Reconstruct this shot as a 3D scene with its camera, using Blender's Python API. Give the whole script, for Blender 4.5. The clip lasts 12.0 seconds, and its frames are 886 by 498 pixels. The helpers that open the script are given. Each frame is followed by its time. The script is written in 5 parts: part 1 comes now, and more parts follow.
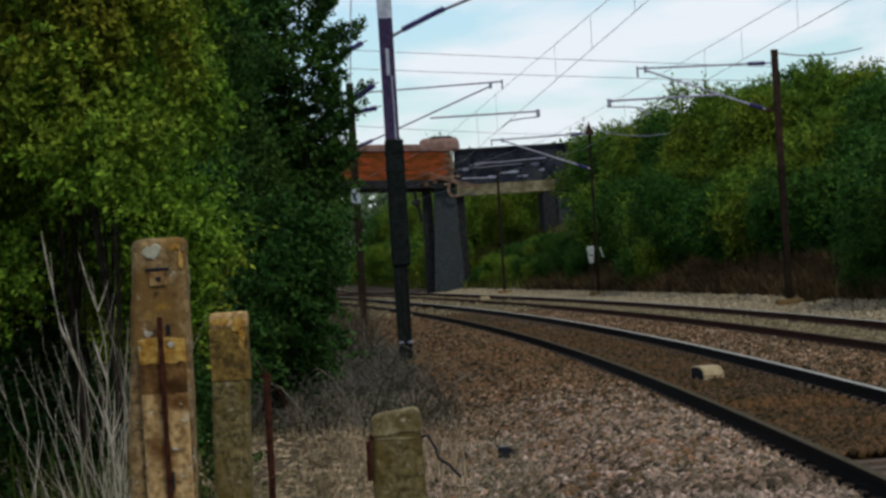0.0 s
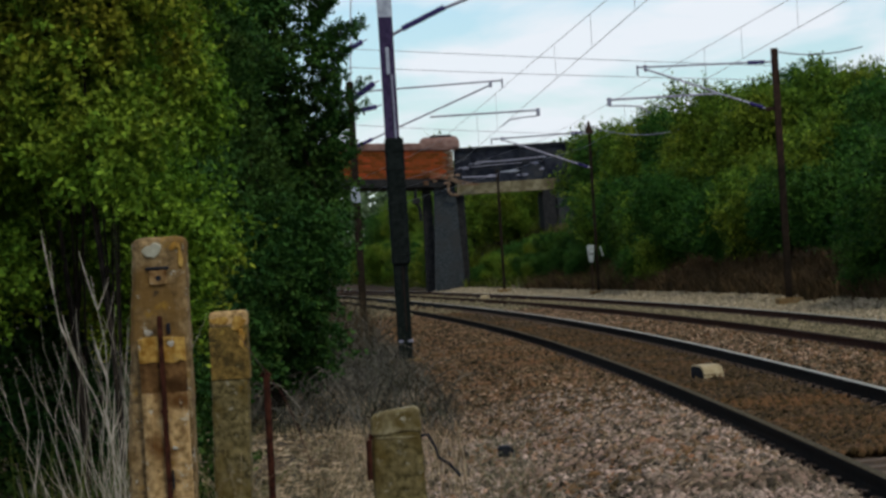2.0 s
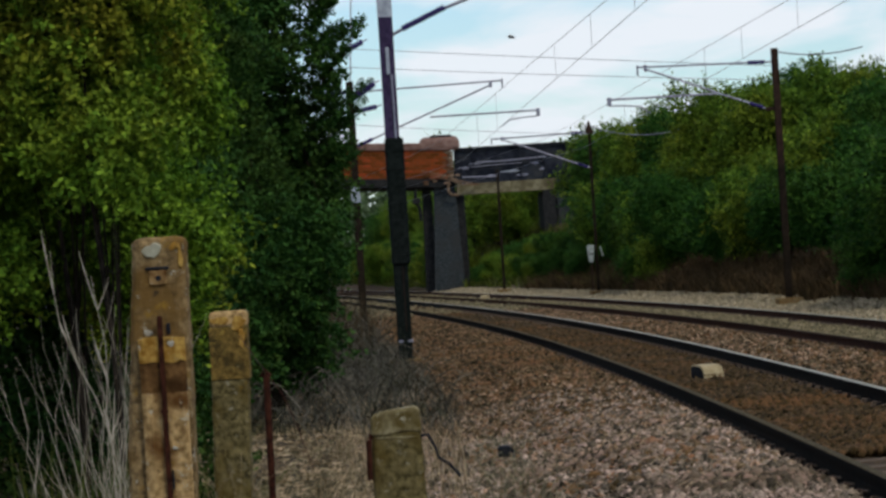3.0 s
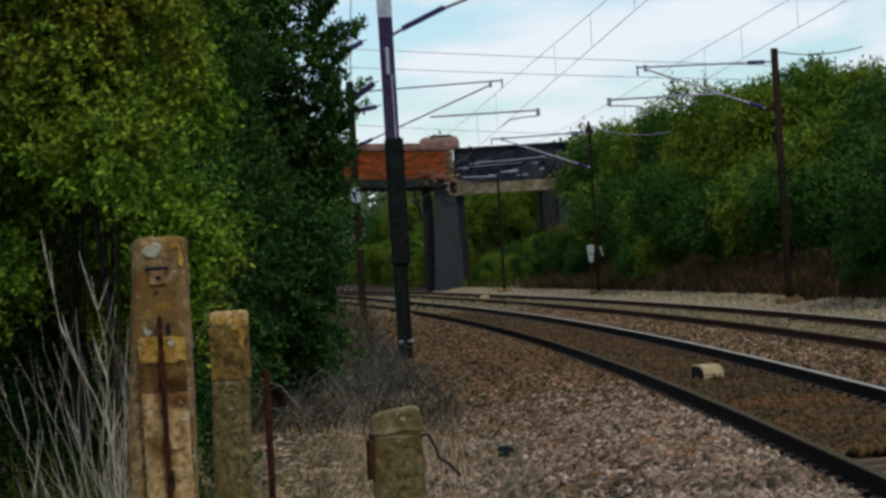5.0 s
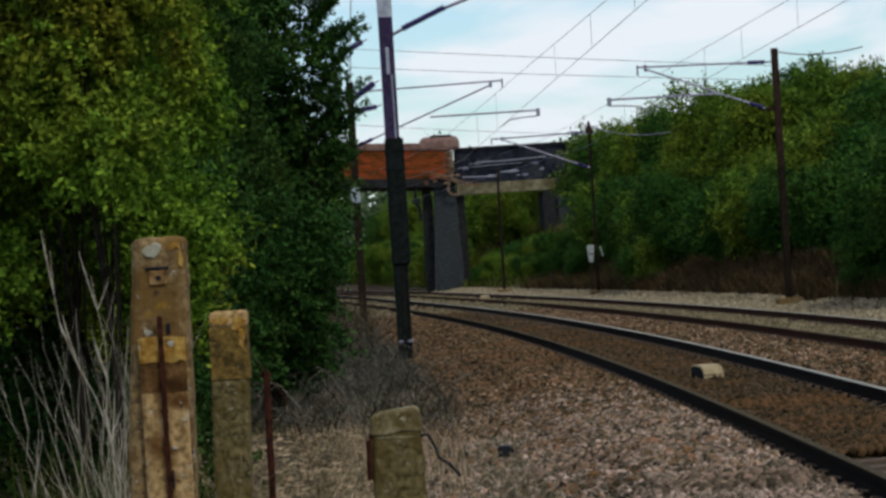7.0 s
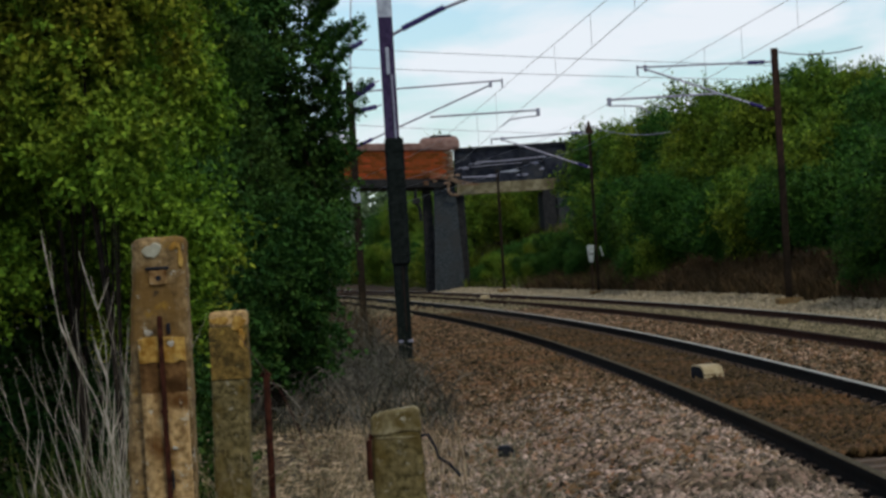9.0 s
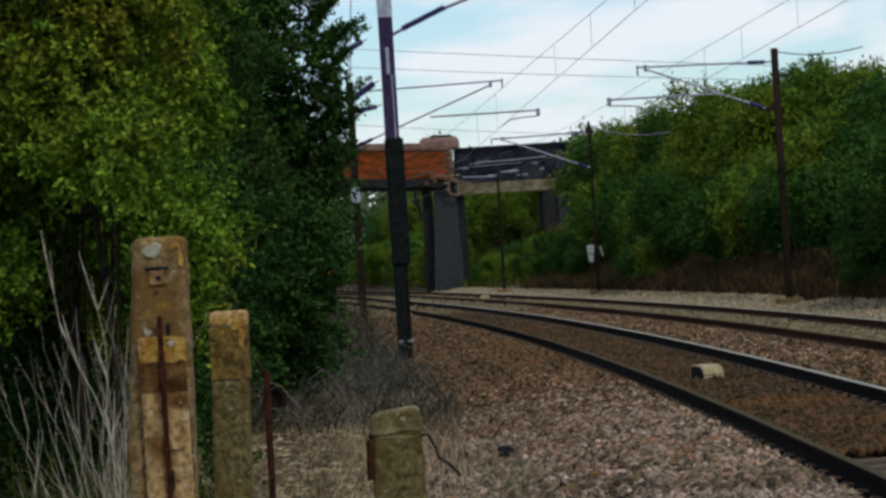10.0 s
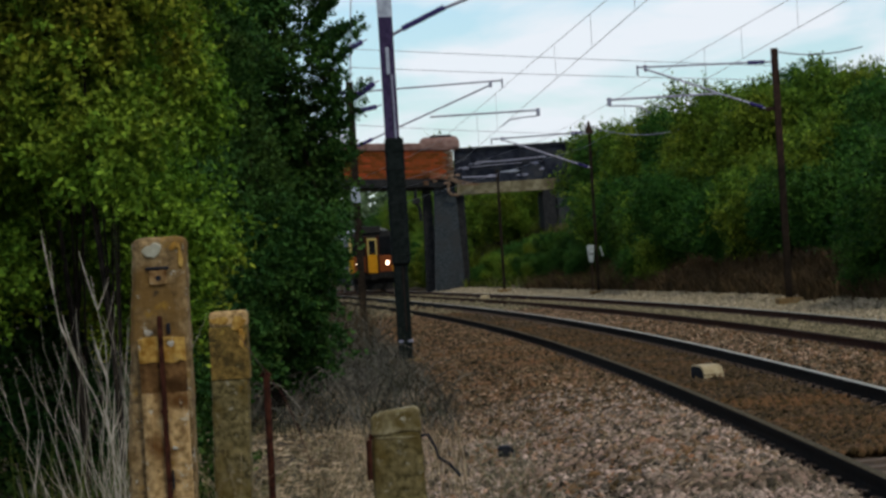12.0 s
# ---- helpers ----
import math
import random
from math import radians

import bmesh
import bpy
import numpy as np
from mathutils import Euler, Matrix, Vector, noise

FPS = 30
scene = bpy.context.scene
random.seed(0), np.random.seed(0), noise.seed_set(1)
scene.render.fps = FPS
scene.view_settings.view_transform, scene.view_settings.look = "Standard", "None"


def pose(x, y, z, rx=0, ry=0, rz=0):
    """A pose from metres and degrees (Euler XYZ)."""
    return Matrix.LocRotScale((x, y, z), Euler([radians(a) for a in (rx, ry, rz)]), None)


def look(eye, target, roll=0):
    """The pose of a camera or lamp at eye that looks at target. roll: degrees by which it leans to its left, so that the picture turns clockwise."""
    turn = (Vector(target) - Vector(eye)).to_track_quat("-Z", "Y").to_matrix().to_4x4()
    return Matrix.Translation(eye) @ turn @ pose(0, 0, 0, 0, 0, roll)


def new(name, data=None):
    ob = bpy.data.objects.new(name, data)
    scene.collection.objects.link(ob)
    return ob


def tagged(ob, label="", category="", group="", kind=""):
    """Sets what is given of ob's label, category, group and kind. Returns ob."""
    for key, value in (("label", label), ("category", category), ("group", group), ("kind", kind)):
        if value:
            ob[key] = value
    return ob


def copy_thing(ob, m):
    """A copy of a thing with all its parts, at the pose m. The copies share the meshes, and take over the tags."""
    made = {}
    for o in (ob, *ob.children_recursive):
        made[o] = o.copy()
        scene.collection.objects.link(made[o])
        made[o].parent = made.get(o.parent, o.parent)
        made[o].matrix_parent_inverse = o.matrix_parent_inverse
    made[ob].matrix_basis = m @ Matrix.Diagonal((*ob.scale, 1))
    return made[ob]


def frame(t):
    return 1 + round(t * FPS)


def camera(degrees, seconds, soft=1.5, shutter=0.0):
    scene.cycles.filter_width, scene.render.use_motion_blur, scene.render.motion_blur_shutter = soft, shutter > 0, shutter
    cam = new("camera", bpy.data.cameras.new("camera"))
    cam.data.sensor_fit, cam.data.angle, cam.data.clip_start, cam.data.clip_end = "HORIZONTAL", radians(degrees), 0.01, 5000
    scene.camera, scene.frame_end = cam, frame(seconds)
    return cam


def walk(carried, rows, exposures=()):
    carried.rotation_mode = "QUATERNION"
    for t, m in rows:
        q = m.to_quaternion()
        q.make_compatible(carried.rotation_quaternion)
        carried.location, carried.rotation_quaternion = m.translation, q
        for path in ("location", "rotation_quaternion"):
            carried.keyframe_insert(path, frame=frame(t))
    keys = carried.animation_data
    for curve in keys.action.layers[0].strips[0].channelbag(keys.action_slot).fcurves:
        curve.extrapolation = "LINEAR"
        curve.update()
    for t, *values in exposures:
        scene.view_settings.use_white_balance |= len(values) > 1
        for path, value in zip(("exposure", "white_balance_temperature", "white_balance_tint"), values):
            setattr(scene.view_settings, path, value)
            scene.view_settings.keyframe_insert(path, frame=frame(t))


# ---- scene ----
CAM_H = 1.4956
cam = camera(14.84, 12.0, soft=2.9)
VIEW = look((0, 0, CAM_H), (0.0062, 100, CAM_H + 0.1), roll=-3.55)
VIEW_START = look((0, 0, CAM_H), (0.0062, 100, CAM_H + 0.133), roll=-3.55)  # settles by a hair
walk(cam, [(0, VIEW_START), (1.4, VIEW_START), (2.0, VIEW), (12, VIEW)])

# ---- light: bright broken cloud, soft high sun ----
SUN_EL, SUN_AZ = 50, 142
world = bpy.data.worlds.new("sky")
scene.world = world
world.use_nodes = True
wn, wl = world.node_tree.nodes, world.node_tree.links
wn.clear()
w_out, w_bg = wn.new("ShaderNodeOutputWorld"), wn.new("ShaderNodeBackground")
sky = wn.new("ShaderNodeTexSky")
sky.sky_type, sky.sun_disc = "NISHITA", False
sky.sun_elevation, sky.sun_rotation = radians(SUN_EL), radians(SUN_AZ)
sky.air_density, sky.dust_density, sky.ozone_density = 1.0, 0.4, 3.0
dim = wn.new("ShaderNodeMix")
dim.data_type, dim.blend_type = "RGBA", "MULTIPLY"
dim.inputs[0].default_value = 1.0
SKY_GAIN = 0.12
dim.inputs[7].default_value = (SKY_GAIN * 0.9, SKY_GAIN * 1.08, SKY_GAIN * 1.2, 1)
wl.new(sky.outputs[0], dim.inputs[6])
coord, wmap = wn.new("ShaderNodeTexCoord"), wn.new("ShaderNodeMapping")
wmap.inputs["Scale"].default_value = (1.0, 1.0, 3.2)
wl.new(coord.outputs["Generated"], wmap.inputs[0])
cloud = wn.new("ShaderNodeTexNoise")
cloud.inputs["Scale"].default_value, cloud.inputs["Detail"].default_value = 13.0, 7.0
cloud.inputs["Roughness"].default_value, cloud.inputs["Distortion"].default_value = 0.5, 0.3
wl.new(wmap.outputs[0], cloud.inputs["Vector"])
cover = wn.new("ShaderNodeMapRange")
cover.inputs[1].default_value, cover.inputs[2].default_value = 0.455, 0.60
cover.inputs[3].default_value, cover.inputs[4].default_value = 0.12, 0.97
wl.new(cloud.outputs[0], cover.inputs[0])
mixsky = wn.new("ShaderNodeMix")
mixsky.data_type = "RGBA"
wl.new(cover.outputs[0], mixsky.inputs[0])
wl.new(dim.outputs[2], mixsky.inputs[6])
mixsky.inputs[7].default_value = (0.925, 0.982, 1.055, 1)
wl.new(mixsky.outputs[2], w_bg.inputs[0])
w_bg.inputs[1].default_value = 0.9
wl.new(w_bg.outputs[0], w_out.inputs[0])

sun = new("sun", bpy.data.lights.new("sun", "SUN"))
sun.data.energy, sun.data.angle, sun.data.color = 1.5, radians(11), (0.97, 0.96, 0.84)
az, el = radians(SUN_AZ), radians(SUN_EL)
sun.matrix_world = look((math.sin(az) * math.cos(el), math.cos(az) * math.cos(el), math.sin(el)), (0, 0, 0))
scene.view_settings.exposure = 0.0


# ---- materials ----
def mat(name, c1, c2, scale=8.0, rough=0.8, bump=0.3, metal=0.0, c3=None, big=0.7, island=0.0, obrand=0.0, emit=0.0, relief=0.01, trans=0.0, stretch=(1, 1, 1), spec=0.09, specks=()):
    m = bpy.data.materials.new(name)
    m.use_nodes = True
    n, l = m.node_tree.nodes, m.node_tree.links
    b = n["Principled BSDF"]
    b.inputs["Roughness"].default_value, b.inputs["Metallic"].default_value = rough, metal
    b.inputs["Specular IOR Level"].default_value = spec
    tc, mp = n.new("ShaderNodeTexCoord"), n.new("ShaderNodeMapping")
    mp.inputs["Scale"].default_value = stretch
    l.new(tc.outputs["Object"], mp.inputs[0])
    fine, wide = n.new("ShaderNodeTexNoise"), n.new("ShaderNodeTexNoise")
    for t, s, d in ((fine, scale, 5), (wide, big, 3)):
        t.inputs["Scale"].default_value, t.inputs["Detail"].default_value = s, d
        l.new(mp.outputs[0], t.inputs["Vector"])
    r1 = n.new("ShaderNodeMapRange")
    r1.inputs[1].default_value, r1.inputs[2].default_value = 0.35, 0.65
    l.new(fine.outputs[0], r1.inputs[0])
    mx = n.new("ShaderNodeMix")
    mx.data_type = "RGBA"
    mx.inputs[6].default_value, mx.inputs[7].default_value = (*c1, 1), (*c2, 1)
    l.new(r1.outputs[0], mx.inputs[0])
    out = mx.outputs[2]
    if c3:
        r2 = n.new("ShaderNodeMapRange")
        r2.inputs[1].default_value, r2.inputs[2].default_value = 0.47, 0.63
        l.new(wide.outputs[0], r2.inputs[0])
        m2 = n.new("ShaderNodeMix")
        m2.data_type = "RGBA"
        m2.inputs[7].default_value = (*c3, 1)
        l.new(r2.outputs[0], m2.inputs[0])
        l.new(out, m2.inputs[6])
        out = m2.outputs[2]
    for col, sc, lo, hi in specks:
        nz, rr, ms = n.new("ShaderNodeTexNoise"), n.new("ShaderNodeMapRange"), n.new("ShaderNodeMix")
        nz.inputs["Scale"].default_value, nz.inputs["Detail"].default_value, nz.inputs["Roughness"].default_value = sc, 6, 0.7
        off = n.new("ShaderNodeMapping")
        off.inputs["Location"].default_value = (sc, 2 * sc, 3)
        l.new(tc.outputs["Object"], off.inputs[0])
        l.new(off.outputs[0], nz.inputs["Vector"])
        rr.inputs[1].default_value, rr.inputs[2].default_value = lo, hi
        l.new(nz.outputs[0], rr.inputs[0])
        ms.data_type = "RGBA"
        ms.inputs[7].default_value = (*col, 1)
        l.new(rr.outputs[0], ms.inputs[0])
        l.new(out, ms.inputs[6])
        out = ms.outputs[2]
    for amount, kind in ((island, "geo"), (obrand, "obj")):
        if amount:
            src = n.new("ShaderNodeNewGeometry").outputs["Random Per Island"] if kind == "geo" else n.new("ShaderNodeObjectInfo").outputs["Random"]
            rr = n.new("ShaderNodeMapRange")
            rr.inputs[3].default_value, rr.inputs[4].default_value = 1 - amount, 1 + amount
            l.new(src, rr.inputs[0])
            hv = n.new("ShaderNodeHueSaturation")
            l.new(rr.outputs[0], hv.inputs["Value"])
            hr = n.new("ShaderNodeMapRange")
            hr.inputs[3].default_value, hr.inputs[4].default_value = 0.5 + amount * 0.022, 0.5 - amount * 0.022
            l.new(src, hr.inputs[0])
            l.new(hr.outputs[0], hv.inputs["Hue"])
            l.new(out, hv.inputs["Color"])
            out = hv.outputs[0]
    l.new(out, b.inputs["Base Color"])
    if bump:
        bp = n.new("ShaderNodeBump")
        bp.inputs["Strength"].default_value, bp.inputs["Distance"].default_value = bump, relief
        l.new(fine.outputs[0], bp.inputs["Height"])
        l.new(bp.outputs[0], b.inputs["Normal"])
    if emit:
        b.inputs["Emission Strength"].default_value = emit
        b.inputs["Emission Color"].default_value = (*c1, 1)
    if trans:
        b.inputs["Subsurface Weight"].default_value = 0.0
        tr, ms = n.new("ShaderNodeBsdfTranslucent"), n.new("ShaderNodeMixShader")
        l.new(out, tr.inputs[0])
        ms.inputs[0].default_value = trans
        l.new(b.outputs[0], ms.inputs[1])
        l.new(tr.outputs[0], ms.inputs[2])
        l.new(ms.outputs[0], n["Material Output"].inputs[0])
    return m


M_BALLAST = mat("ballast stone", (0.046, 0.029, 0.014), (0.33, 0.225, 0.135), 26, 0.9, 0.5, c3=(0.14, 0.074, 0.030), big=0.3, island=0.85)
M_BALLAST_GREY = mat("pale pinkish ballast stone", (0.040, 0.028, 0.018), (0.38, 0.28, 0.20), 26, 0.9, 0.5, c3=(0.17, 0.115, 0.076), big=0.5, island=0.85)
M_BALLAST_BROWN = mat("rust brown ballast stone", (0.030, 0.019, 0.008), (0.175, 0.110, 0.054), 26, 0.9, 0.5, c3=(0.095, 0.052, 0.020), big=0.4, island=0.85)
M_BALLAST_TAN = mat("tan ballast stone", (0.07, 0.055, 0.027), (0.24, 0.19, 0.105), 25, 0.9, 0.5, island=0.5)
M_BALLAST_BED = mat("ballast bed", (0.020, 0.013, 0.007), (0.085, 0.056, 0.033), 14, 0.95, 1.0, c3=(0.085, 0.045, 0.016), big=0.3, relief=0.05)
M_BALLAST_PALE = mat("pale ballast stone", (0.17, 0.13, 0.075), (0.37, 0.295, 0.185), 25, 0.9, 0.5, island=0.4)
M_SOIL = mat("soil and litter", (0.03, 0.022, 0.013), (0.10, 0.066, 0.038), 9, 0.95, 1.0, c3=(0.055, 0.042, 0.018), big=0.25, relief=0.05)
M_RAIL = mat("rusty rail steel", (0.003, 0.0028, 0.0026), (0.010, 0.006, 0.004), 12, 0.95, 0.4, spec=0.05)
M_BALLAST_OILY = mat("oily brown ballast", (0.024, 0.015, 0.007), (0.094, 0.060, 0.027), 30, 0.9, 0.5, c3=(0.085, 0.045, 0.016), big=0.35, island=0.7)
M_RAIL_RUST = mat("brown rusted rail steel", (0.020, 0.008, 0.005), (0.052, 0.020, 0.011), 12, 0.95, 0.4, spec=0.05)
M_RAIL_TOP = mat("worn rail head", (0.30, 0.265, 0.19), (0.40, 0.355, 0.26), 20, 0.5, 0.1, metal=0.6)
M_RAIL_DULL = mat("dull brown rail head", (0.045, 0.034, 0.018), (0.085, 0.066, 0.038), 20, 0.9, 0.1, spec=0.04)
M_SLEEPER = mat("weathered concrete sleeper", (0.09, 0.065, 0.048), (0.17, 0.13, 0.10), 18, 0.9, 0.5, c3=(0.11, 0.07, 0.045), obrand=0.15)
M_CLIP = mat("rusty spring clip", (0.06, 0.035, 0.025), (0.22, 0.16, 0.11), 40, 0.6, 0.3, metal=0.4)
M_CONC = mat("lichened concrete", (0.10, 0.062, 0.026), (0.31, 0.20, 0.09), 55, 0.95, 1.0, c3=(0.15, 0.082, 0.024), big=11, relief=0.004, specks=(((0.40, 0.35, 0.26), 38, 0.60, 0.66), ((0.26, 0.14, 0.02), 13, 0.60, 0.70), ((0.045, 0.03, 0.016), 27, 0.60, 0.70)))
M_CONC_MOSS = mat("mossy concrete", (0.05, 0.038, 0.013), (0.19, 0.142, 0.058), 55, 0.95, 1.0, c3=(0.09, 0.06, 0.015), big=8, relief=0.004, specks=(((0.28, 0.24, 0.16), 30, 0.58, 0.68), ((0.20, 0.11, 0.012), 8, 0.60, 0.72), ((0.03, 0.022, 0.01), 20, 0.58, 0.70)))
M_LICHEN_W = mat("white lichen", (0.26, 0.22, 0.16), (0.44, 0.39, 0.31), 60, 0.95, 1.0, relief=0.003, specks=(((0.17, 0.13, 0.085), 40, 0.5, 0.62),))
M_LICHEN_DISC = mat("grey lichen crust", (0.30, 0.27, 0.18), (0.40, 0.37, 0.27), 40, 0.95, 0.8, relief=0.003)
M_IRON = mat("rusted iron", (0.025, 0.008, 0.005), (0.065, 0.020, 0.010), 50, 0.85, 0.6, metal=0.2)
# purple lens fringing is put into this steel's colour
M_MAST = mat("dark steel with purple fringing", (0.028, 0.017, 0.045), (0.06, 0.04, 0.085), 10, 0.5, 0.2, metal=0.2)
M_MAST_RUST = mat("dull brown steel", (0.022, 0.012, 0.010), (0.044, 0.024, 0.016), 10, 0.75, 0.2, spec=0.05)
M_MAST_DARK = mat("dark brown steel", (0.012, 0.009, 0.006), (0.028, 0.019, 0.013), 10, 0.85, 0.2, spec=0.03)
M_GALV = mat("galvanised steel", (0.33, 0.33, 0.36), (0.5, 0.5, 0.52), 12, 0.4, 0.15, metal=0.5)
M_WRAP = mat("black mast sleeve", (0.005, 0.007, 0.006), (0.013, 0.016, 0.014), 14, 0.9, 0.3, spec=0.05)
M_TUBE = mat("grey cantilever tube", (0.20, 0.19, 0.24), (0.34, 0.33, 0.38), 10, 0.5, 0.1, metal=0.4)
M_INSUL = mat("dark glazed insulator", (0.035, 0.025, 0.10), (0.06, 0.045, 0.15), 15, 0.25, 0.0)
M_WIRE = mat("copper wire", (0.16, 0.16, 0.19), (0.22, 0.22, 0.25), 5, 0.5, 0.0, metal=0.4)
M_BRICK = mat("orange red brick", (0.20, 0.042, 0.008), (0.29, 0.075, 0.016), 3, 0.9, 0.6, c3=(0.10, 0.025, 0.010), big=0.9, obrand=0.5)
M_MORTAR = mat("mortar", (0.12, 0.05, 0.025), (0.18, 0.085, 0.045), 14, 0.95, 0.5)
M_BLUEBRICK = mat("dark pier brick", (0.022, 0.026, 0.027), (0.048, 0.053, 0.054), 9, 0.9, 0.3, c3=(0.036, 0.036, 0.034), big=0.9, relief=0.004)
M_GIRDER = mat("blue black girder paint", (0.008, 0.009, 0.015), (0.028, 0.03, 0.04), 3, 0.6, 0.3, c3=(0.04, 0.04, 0.042), big=1.1)
M_BEAM = mat("stained concrete beam", (0.13, 0.105, 0.055), (0.24, 0.20, 0.12), 5, 0.9, 0.5, c3=(0.09, 0.07, 0.035), big=0.9)
M_RUBBLE = mat("pale worn brickwork", (0.14, 0.085, 0.05), (0.27, 0.18, 0.12), 7, 0.95, 0.6, c3=(0.10, 0.045, 0.02), big=1.3, obrand=0.25)
# near black; on the pier return this colour paints in shade
M_DARK = mat("dark steel and painted shade", (0.012, 0.012, 0.012), (0.03, 0.028, 0.026), 6, 0.8, 0.3)
M_COPING = mat("pink weathered coping", (0.16, 0.085, 0.065), (0.25, 0.15, 0.12), 3, 0.9, 0.4)
M_WHITE = mat("weathered white paint", (0.28, 0.30, 0.27), (0.46, 0.48, 0.44), 9, 0.6, 0.2)
M_YELLOWBOX = mat("sun bleached cream plastic", (0.30, 0.22, 0.115), (0.44, 0.34, 0.19), 9, 0.6, 0.2)
M_CONC_WARM = mat("warm stained concrete", (0.19, 0.108, 0.040), (0.54, 0.34, 0.145), 50, 0.95, 1.0, c3=(0.11, 0.045, 0.012), big=10, relief=0.004, specks=(((0.44, 0.37, 0.26), 34, 0.60, 0.66), ((0.30, 0.16, 0.02), 9, 0.58, 0.68), ((0.06, 0.03, 0.012), 22, 0.60, 0.70)))
M_TRAIN_YELLOW = mat("train warning yellow", (0.58, 0.25, 0.010), (0.68, 0.31, 0.015), 3, 0.45, 0.05)
M_TRAIN_PALE = mat("pale cream yellow paint", (0.62, 0.46, 0.14), (0.7, 0.52, 0.18), 3, 0.45, 0.05)
M_TRAIN_ORANGE = mat("rusty orange cab panel", (0.20, 0.050, 0.014), (0.27, 0.075, 0.02), 4, 0.5, 0.1)
M_ROOF = mat("dusty pale roof paint", (0.24, 0.25, 0.24), (0.34, 0.35, 0.33), 3, 0.7, 0.2, c3=(0.16, 0.16, 0.15), big=0.5)
M_TRAIN_BROWN = mat("brown black rubber", (0.05, 0.015, 0.006), (0.08, 0.025, 0.01), 6, 0.8, 0.2)
M_LIVERY = mat("dull grey coach paint", (0.07, 0.07, 0.08), (0.11, 0.11, 0.12), 2, 0.5, 0.05)
M_GLASS_DARK = mat("dark glass", (0.006, 0.007, 0.008), (0.012, 0.012, 0.014), 2, 0.12, 0.0)
M_LAMP = mat("glowing lamp", (1.0, 0.62, 0.42), (1.0, 0.70, 0.48), 2, 0.3, 0.0, emit=5.0)
M_CONC_PALE = mat("pale weathered concrete", (0.12, 0.09, 0.04), (0.32, 0.26, 0.14), 48, 0.95, 1.0, c3=(0.10, 0.07, 0.022), big=14, relief=0.004, specks=(((0.42, 0.37, 0.26), 36, 0.6, 0.67),))
M_CONC_STAIN = mat("brown stained concrete", (0.07, 0.032, 0.009), (0.17, 0.085, 0.03), 50, 0.95, 1.0, c3=(0.05, 0.022, 0.007), big=14, relief=0.004)
M_CONC_OCHRE = mat("ochre lichened concrete", (0.24, 0.11, 0.016), (0.50, 0.30, 0.075), 45, 0.95, 1.0, c3=(0.26, 0.12, 0.016), big=16, relief=0.004, specks=(((0.45, 0.38, 0.27), 30, 0.60, 0.66), ((0.09, 0.05, 0.02), 24, 0.6, 0.7)))
M_CONC_AMBER = mat("amber stained concrete", (0.07, 0.04, 0.010), (0.22, 0.135, 0.035), 50, 0.95, 1.0, c3=(0.055, 0.042, 0.014), big=9, relief=0.004, specks=(((0.30, 0.19, 0.04), 22, 0.56, 0.68), ((0.05, 0.034, 0.012), 14, 0.52, 0.64)))
# black plastic; also paints the shade inside holes and openings
M_BLACK = mat("black plastic", (0.01, 0.01, 0.012), (0.02, 0.02, 0.024), 20, 0.5, 0.2)
M_BARK = mat("dark bark", (0.012, 0.009, 0.006), (0.035, 0.026, 0.018), 20, 0.95, 1.0, relief=0.02)
M_STALK = mat("dead grey stalk", (0.22, 0.18, 0.12), (0.46, 0.40, 0.30), 25, 0.9, 0.2, island=0.3)
M_DRY = mat("dry grass", (0.12, 0.082, 0.036), (0.46, 0.345, 0.20), 5, 0.9, 0.0, island=0.8, trans=0.2)
M_BRAMBLE = mat("dead bramble", (0.036, 0.031, 0.022), (0.14, 0.122, 0.09), 5, 0.9, 0.0, c3=(0.028, 0.03, 0.013), big=0.9, island=0.75)
M_BROWNVEG = mat("brown dead weeds", (0.034, 0.022, 0.010), (0.094, 0.060, 0.026), 3, 0.9, 0.0, island=0.5, trans=0.2)
M_TUFT = mat("pale grass tuft", (0.10, 0.095, 0.05), (0.22, 0.20, 0.12), 4, 0.9, 0.0, island=0.5, trans=0.2)
M_GRASS = mat("green grass", (0.04, 0.06, 0.008), (0.10, 0.11, 0.016), 3, 0.8, 0.0, island=0.5, trans=0.3)


def leaf_mat(name, c1, c2, c3, island=0.5, big=0.8):
    return mat(name, c1, c2, 3.5, 0.6, 0.0, c3=c3, big=big, island=island, trans=0.22, spec=0.05)


M_LEAF_OLIVE = leaf_mat("olive hedge leaf", (0.076, 0.165, 0.013), (0.162, 0.262, 0.024), (0.20, 0.18, 0.016), island=0.7)
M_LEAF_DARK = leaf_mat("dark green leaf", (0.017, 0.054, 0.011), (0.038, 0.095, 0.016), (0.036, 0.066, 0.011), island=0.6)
# bank leaves: a lit copy, then a darker one with shade painted into its colour
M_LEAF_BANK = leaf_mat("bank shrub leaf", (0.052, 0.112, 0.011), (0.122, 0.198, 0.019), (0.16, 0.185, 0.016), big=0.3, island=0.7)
M_LEAF_BANK_SHADED = leaf_mat("shrub leaf with painted shade", (0.017, 0.060, 0.010), (0.042, 0.115, 0.015), (0.058, 0.105, 0.013), big=0.3, island=0.65)
# paler than the near leaves: distance haze is mixed into the colour
M_LEAF_FAR = leaf_mat("far woodland leaf with painted haze", (0.09, 0.14, 0.06), (0.15, 0.20, 0.09), (0.16, 0.20, 0.10), big=0.1, island=0.3)


